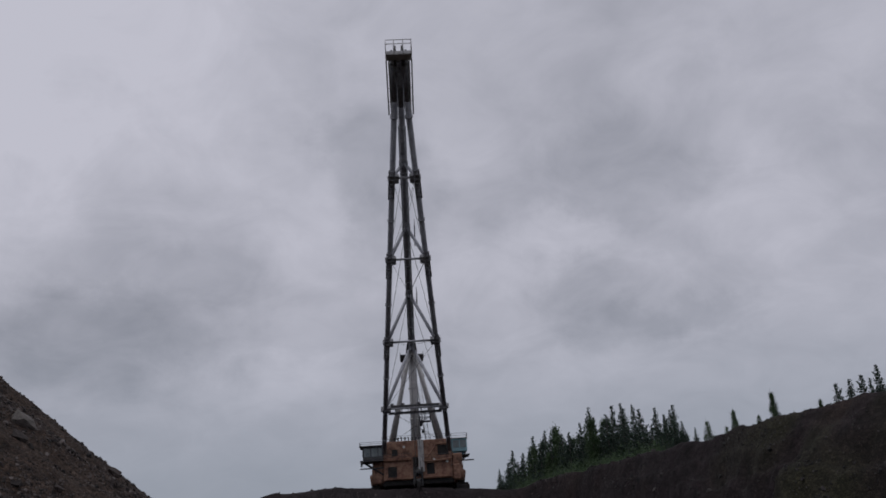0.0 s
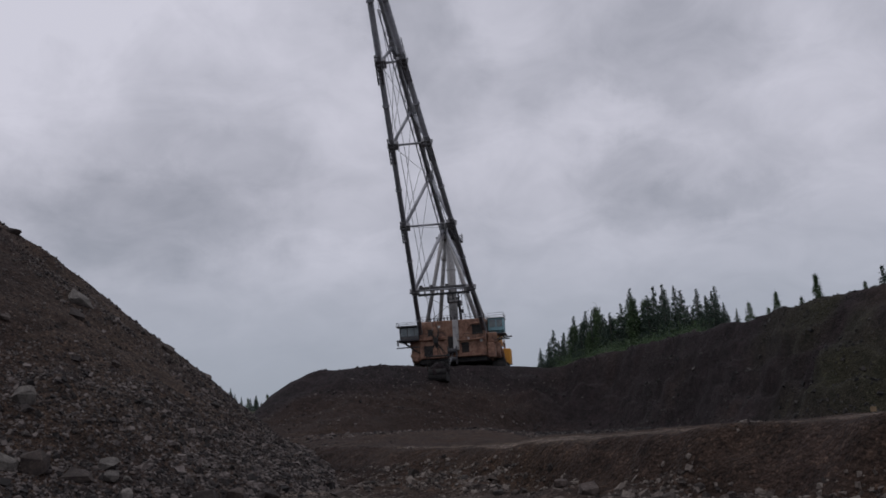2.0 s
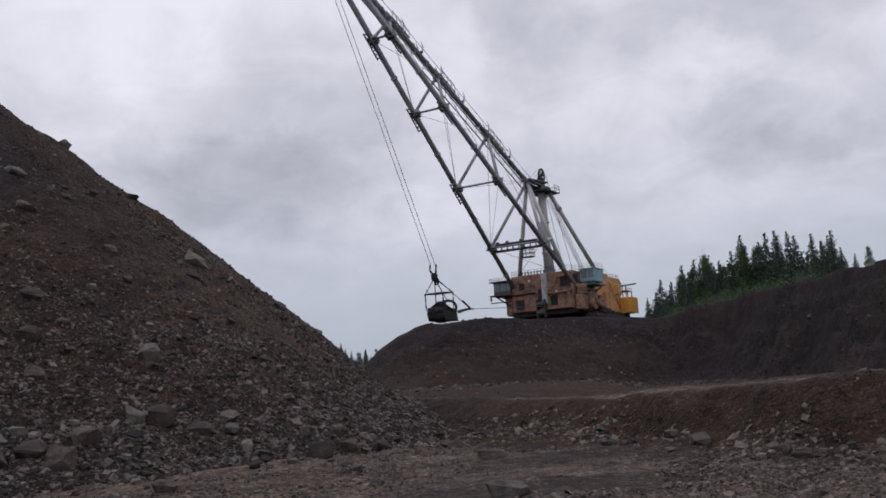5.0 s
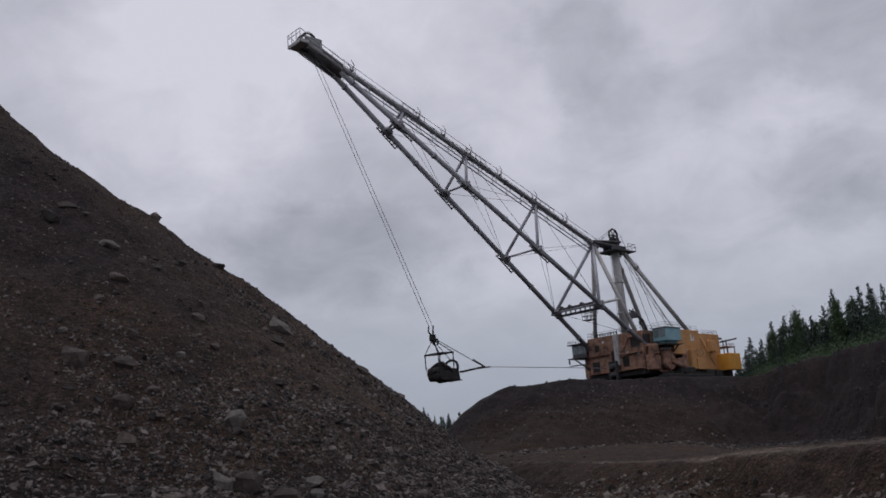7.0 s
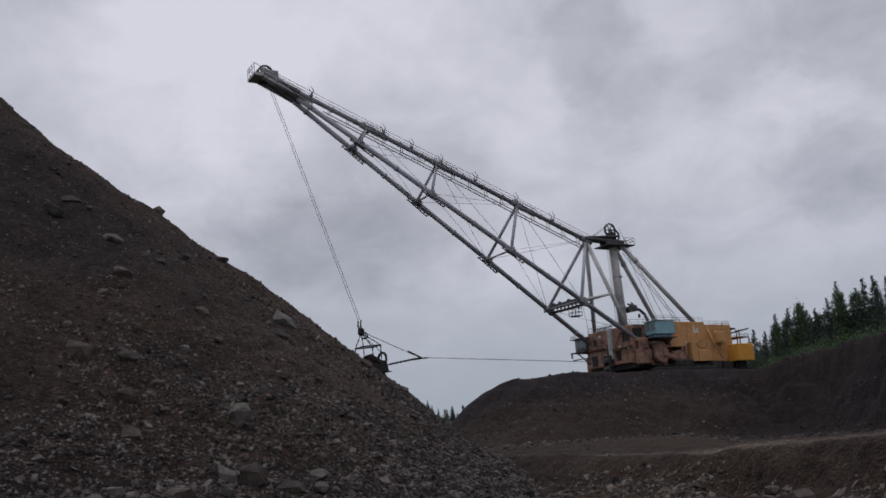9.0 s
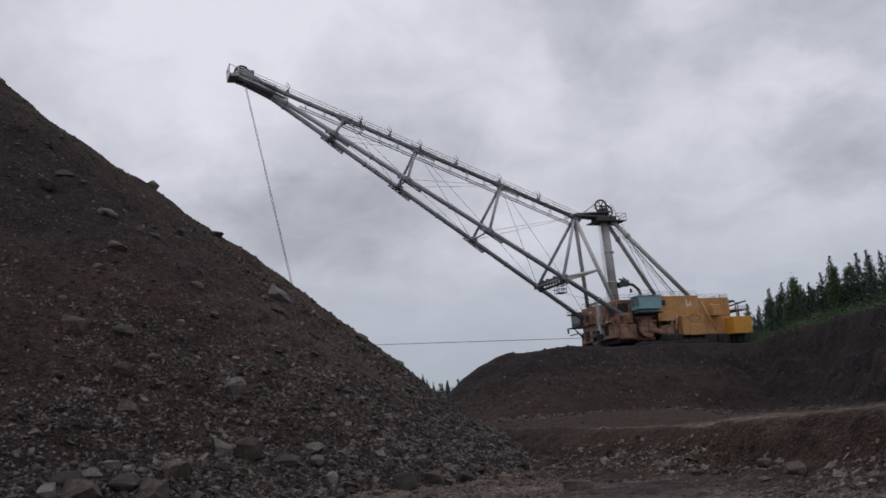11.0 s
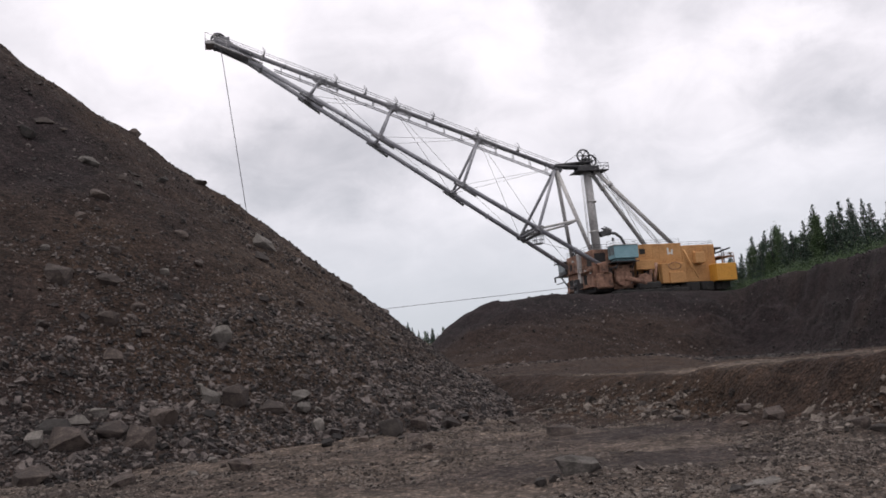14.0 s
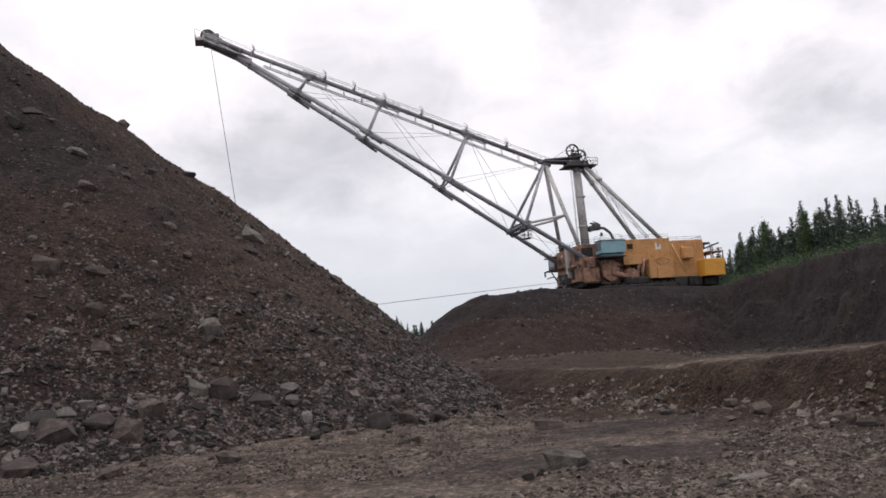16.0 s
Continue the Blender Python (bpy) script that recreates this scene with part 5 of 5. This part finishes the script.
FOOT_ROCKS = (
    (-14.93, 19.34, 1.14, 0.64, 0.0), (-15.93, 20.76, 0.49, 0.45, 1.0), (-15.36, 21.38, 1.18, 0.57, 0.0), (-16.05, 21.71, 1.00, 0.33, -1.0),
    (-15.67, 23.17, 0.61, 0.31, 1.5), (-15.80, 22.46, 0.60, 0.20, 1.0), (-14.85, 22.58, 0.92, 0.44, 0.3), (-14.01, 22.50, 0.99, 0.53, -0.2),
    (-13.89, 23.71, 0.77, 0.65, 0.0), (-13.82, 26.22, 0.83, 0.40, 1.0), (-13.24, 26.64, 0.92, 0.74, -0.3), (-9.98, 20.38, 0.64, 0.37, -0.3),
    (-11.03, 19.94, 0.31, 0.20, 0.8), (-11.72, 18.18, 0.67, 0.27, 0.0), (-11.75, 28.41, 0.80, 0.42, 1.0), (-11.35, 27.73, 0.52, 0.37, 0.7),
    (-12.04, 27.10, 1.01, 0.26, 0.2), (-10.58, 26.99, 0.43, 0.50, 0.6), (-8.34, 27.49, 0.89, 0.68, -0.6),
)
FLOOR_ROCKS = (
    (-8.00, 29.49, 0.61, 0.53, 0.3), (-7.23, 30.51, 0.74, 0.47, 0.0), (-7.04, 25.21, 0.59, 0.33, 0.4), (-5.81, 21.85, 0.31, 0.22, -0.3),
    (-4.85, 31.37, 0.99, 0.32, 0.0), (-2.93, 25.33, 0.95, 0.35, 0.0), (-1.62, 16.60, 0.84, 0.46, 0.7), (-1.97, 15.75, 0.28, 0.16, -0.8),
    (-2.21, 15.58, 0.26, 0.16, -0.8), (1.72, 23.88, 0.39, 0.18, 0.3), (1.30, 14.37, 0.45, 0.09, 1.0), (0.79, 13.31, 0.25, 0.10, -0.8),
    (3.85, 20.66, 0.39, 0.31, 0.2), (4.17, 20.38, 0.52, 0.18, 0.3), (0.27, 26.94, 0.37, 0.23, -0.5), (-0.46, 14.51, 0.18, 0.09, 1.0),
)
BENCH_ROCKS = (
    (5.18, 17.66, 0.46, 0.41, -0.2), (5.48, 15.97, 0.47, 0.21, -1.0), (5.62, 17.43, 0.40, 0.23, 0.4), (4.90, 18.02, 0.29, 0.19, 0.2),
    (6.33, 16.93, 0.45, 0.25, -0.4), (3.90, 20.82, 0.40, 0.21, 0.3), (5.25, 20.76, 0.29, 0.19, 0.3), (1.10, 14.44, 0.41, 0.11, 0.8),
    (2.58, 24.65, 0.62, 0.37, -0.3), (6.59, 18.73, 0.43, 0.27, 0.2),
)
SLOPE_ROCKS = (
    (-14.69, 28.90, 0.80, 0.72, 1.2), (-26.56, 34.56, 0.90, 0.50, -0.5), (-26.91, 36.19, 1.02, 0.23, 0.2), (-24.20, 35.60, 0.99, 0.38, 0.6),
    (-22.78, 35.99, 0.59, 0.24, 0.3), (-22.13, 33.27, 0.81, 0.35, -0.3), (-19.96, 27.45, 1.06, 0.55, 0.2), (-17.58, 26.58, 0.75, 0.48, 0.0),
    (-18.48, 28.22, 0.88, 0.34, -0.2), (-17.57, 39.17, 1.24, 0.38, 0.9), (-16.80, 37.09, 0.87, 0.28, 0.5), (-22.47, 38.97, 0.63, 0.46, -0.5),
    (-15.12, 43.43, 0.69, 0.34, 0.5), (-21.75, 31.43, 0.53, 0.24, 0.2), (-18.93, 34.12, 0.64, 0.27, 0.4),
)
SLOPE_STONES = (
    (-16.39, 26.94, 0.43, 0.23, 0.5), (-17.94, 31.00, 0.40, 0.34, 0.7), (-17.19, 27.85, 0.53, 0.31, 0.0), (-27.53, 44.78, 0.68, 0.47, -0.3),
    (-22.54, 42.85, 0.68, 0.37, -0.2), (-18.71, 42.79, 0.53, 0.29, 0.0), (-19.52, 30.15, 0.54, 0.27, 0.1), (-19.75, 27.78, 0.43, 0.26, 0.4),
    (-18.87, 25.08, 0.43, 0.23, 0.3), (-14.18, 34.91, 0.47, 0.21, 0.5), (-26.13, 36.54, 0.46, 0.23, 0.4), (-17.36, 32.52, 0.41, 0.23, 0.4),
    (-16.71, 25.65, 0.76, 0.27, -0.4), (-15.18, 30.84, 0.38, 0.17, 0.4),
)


def rocks():
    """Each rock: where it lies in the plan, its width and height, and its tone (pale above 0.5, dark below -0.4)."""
    shapes = [rock_mesh(400 + k) for k in range(14)]
    meshes = {}
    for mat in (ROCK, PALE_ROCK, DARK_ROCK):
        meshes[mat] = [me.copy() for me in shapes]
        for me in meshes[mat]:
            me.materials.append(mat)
    rng = np.random.default_rng(77)

    def lay(k, x, y, wide, high, tone, label, group):
        xx, yy = np.array([x]), np.array([y])
        z = float(surface(xx, yy)[0])
        nn = Vector(slope_at(xx, yy)[0]).normalized()
        flat = min(1.0, max(0.0, 1.35 - high / wide))
        nn = (nn * flat + Vector((0, 0, 1 - flat)) + Vector(rng.normal(size=3) * 0.07)).normalized()
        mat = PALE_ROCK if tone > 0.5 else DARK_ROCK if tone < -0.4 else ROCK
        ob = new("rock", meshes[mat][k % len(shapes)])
        across = Vector((y, -x, 0)).normalized()
        u = (across - nn * across.dot(nn)).normalized()
        turn = Matrix((u, nn.cross(u), nn)).transposed().to_4x4()
        deep = wide * rng.uniform(0.75, 1.1)
        ob.matrix_basis = Matrix.Translation((x, y, z)) @ turn @ pose(0, 0, high * 0.22, rng.uniform(-6, 6), rng.uniform(-6, 6), rng.uniform(-25, 25)) @ Matrix.Diagonal((wide * 0.94, deep, high * 1.0, 1))
        tagged(ob, label, "rock", group)

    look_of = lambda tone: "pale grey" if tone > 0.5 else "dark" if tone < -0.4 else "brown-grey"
    n = 0
    for rows, place in ((FOOT_ROCKS, "block at the foot of the spoil mound"), (FLOOR_ROCKS, "rock lying on the stony pit floor"), (BENCH_ROCKS, "rock fallen below the low bench"),
                        (SLOPE_ROCKS, "slab lying on the spoil slope"), (SLOPE_STONES, "stone on the spoil slope")):
        for x, y, w, h, tone in rows:
            lay(n, x, y, w, h, tone, "angular " + look_of(tone) + " " + place, "boulders")
            n += 1
    x, y, _ = scatter(2600, -30, 46, 12, 52, 501, 1.2)
    gz, hz = ground_height(x, y), heap_height(x, y)
    up = hz - gz
    toe = np.exp(-((up - 0.6) / 1.6) ** 2) + 0.6 * ((gz > 0.1) & (gz < 0.7) & (up < 0)) + 0.2 * (up > 0)
    for i in np.nonzero(rng.uniform(0, 1.3, len(x)) < toe)[0][:290]:
        w = float(np.clip(rng.lognormal(-1.6, 0.35), 0.13, 0.45))
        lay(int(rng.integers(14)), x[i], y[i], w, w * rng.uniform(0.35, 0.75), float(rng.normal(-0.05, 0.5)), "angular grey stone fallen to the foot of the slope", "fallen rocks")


rocks()


TAN = material("tan_board", [(0.16, 0.11, 0.06), (0.24, 0.17, 0.1), (0.3, 0.22, 0.14)], 3.0, 0.85)


def marker():
    """A small tan marker board on a stake at the edge of the bench."""
    x, y = 15.6, 38.0
    m = tagged(new("marker_stake"), "small tan marker board on a wooden stake", "marker")
    m.location = (x, y, on_ground(x, y))
    bm = B(); box(bm, -0.02, 0.02, -0.02, 0.02, -0.2, 0.62, 0.004)
    part("stake", bm, BARK, m)
    bm = B(); box(bm, -0.12, 0.12, -0.045, -0.022, 0.36, 0.56, 0.004)
    part("board", bm, TAN, m)


marker()

SWING = (
    (0.0, -1.60), (0.5, 0.08), (1.0, 1.75), (1.5, 3.58), (2.0, 5.60), (2.5, 7.78), (3.0, 10.11), (3.5, 12.61),
    (4.0, 15.34), (4.5, 18.24), (5.0, 21.17), (5.5, 24.19), (6.0, 27.37), (6.5, 30.64), (7.0, 33.93), (7.5, 37.16),
    (8.0, 40.26), (8.5, 43.15), (9.0, 45.78), (9.5, 48.17), (10.0, 50.44), (10.5, 52.55), (11.0, 54.50), (11.5, 56.28),
    (12.0, 57.86), (12.5, 59.23), (13.0, 60.38), (13.5, 61.33), (14.0, 62.12), (14.5, 62.79), (15.0, 63.30), (15.5, 63.68),
    (16.0, 64.06),
)
# seconds, and where the bucket hangs ahead of and above the dragline's centre
BUCKET = (
    (0.0, 20.0, -6.3), (0.5, 21.0, -5.9), (1.0, 22.2, -5.2), (1.5, 23.8, -4.4), (2.0, 25.8, -3.5), (2.5, 28.2, -2.6), (3.0, 30.7, -1.9), (3.5, 33.2, -1.5),
    (4.0, 36.0, -1.45), (4.5, 38.6, -1.5), (5.0, 40.9, -1.6), (5.5, 42.6, -1.5), (6.0, 43.7, -1.2), (6.5, 44.7, -0.8), (7.0, 45.6, -0.35), (7.5, 46.8, 0.1),
    (8.0, 48.2, 0.35), (8.5, 49.5, 0.6), (9.0, 50.8, 0.95), (9.5, 52.2, 1.1), (10.0, 53.7, 0.9), (10.5, 55.1, 0.5), (11.0, 56.3, 0.0), (11.5, 57.3, -0.6),
    (12.0, 58.0, -1.2), (12.5, 58.5, -1.7), (13.0, 58.8, -2.0), (13.5, 59.0, -2.3), (14.0, 59.0, -2.5), (15.0, 58.9, -2.8), (16.0, 58.8, -2.9),
)
POINT = Vector((64.6, 0, 40.6))
FAIRLEAD = Vector((9.6, 0, 0.6))


def along(a, b):
    """The pose of a rope piece that starts at a and runs towards b."""
    return Matrix.Translation(a) @ (a - b).to_track_quat("Z", "Y").to_matrix().to_4x4()


def motions():
    walk(dragline, [(t, pose(-3.47, 153.58, 12.8, 0, 0, -90 - a)) for t, a in SWING])
    walk(bucket, [(t, pose(u, 0, w)) for t, u, w in BUCKET])
    hoist, drag = [[], []], [[], [], []]
    for t, u, w in BUCKET:
        eye = Vector((u, 0, w)) + BUCKET_HITCH + Vector((0.15, 0, 1.6))
        m = along(POINT, eye)
        far = (POINT - eye).length
        hoist[0].append((t, m))
        hoist[1].append((t, m @ pose(0, 0, -max(0.0, far - HOIST_LENGTH))))
        node = Vector((u, 0, w)) + BUCKET_NODE + Vector((-1.2, 0, 0))
        m = along(node, FAIRLEAD)
        spare = max(0.0, (node - FAIRLEAD).length - DRAG_LENGTH)
        for k in range(3):
            drag[k].append((t, m @ pose(0, 0, -spare * k / 2)))
    for piece, rows in zip(hoist_pieces + drag_pieces, hoist + drag):
        walk(piece, rows)


motions()
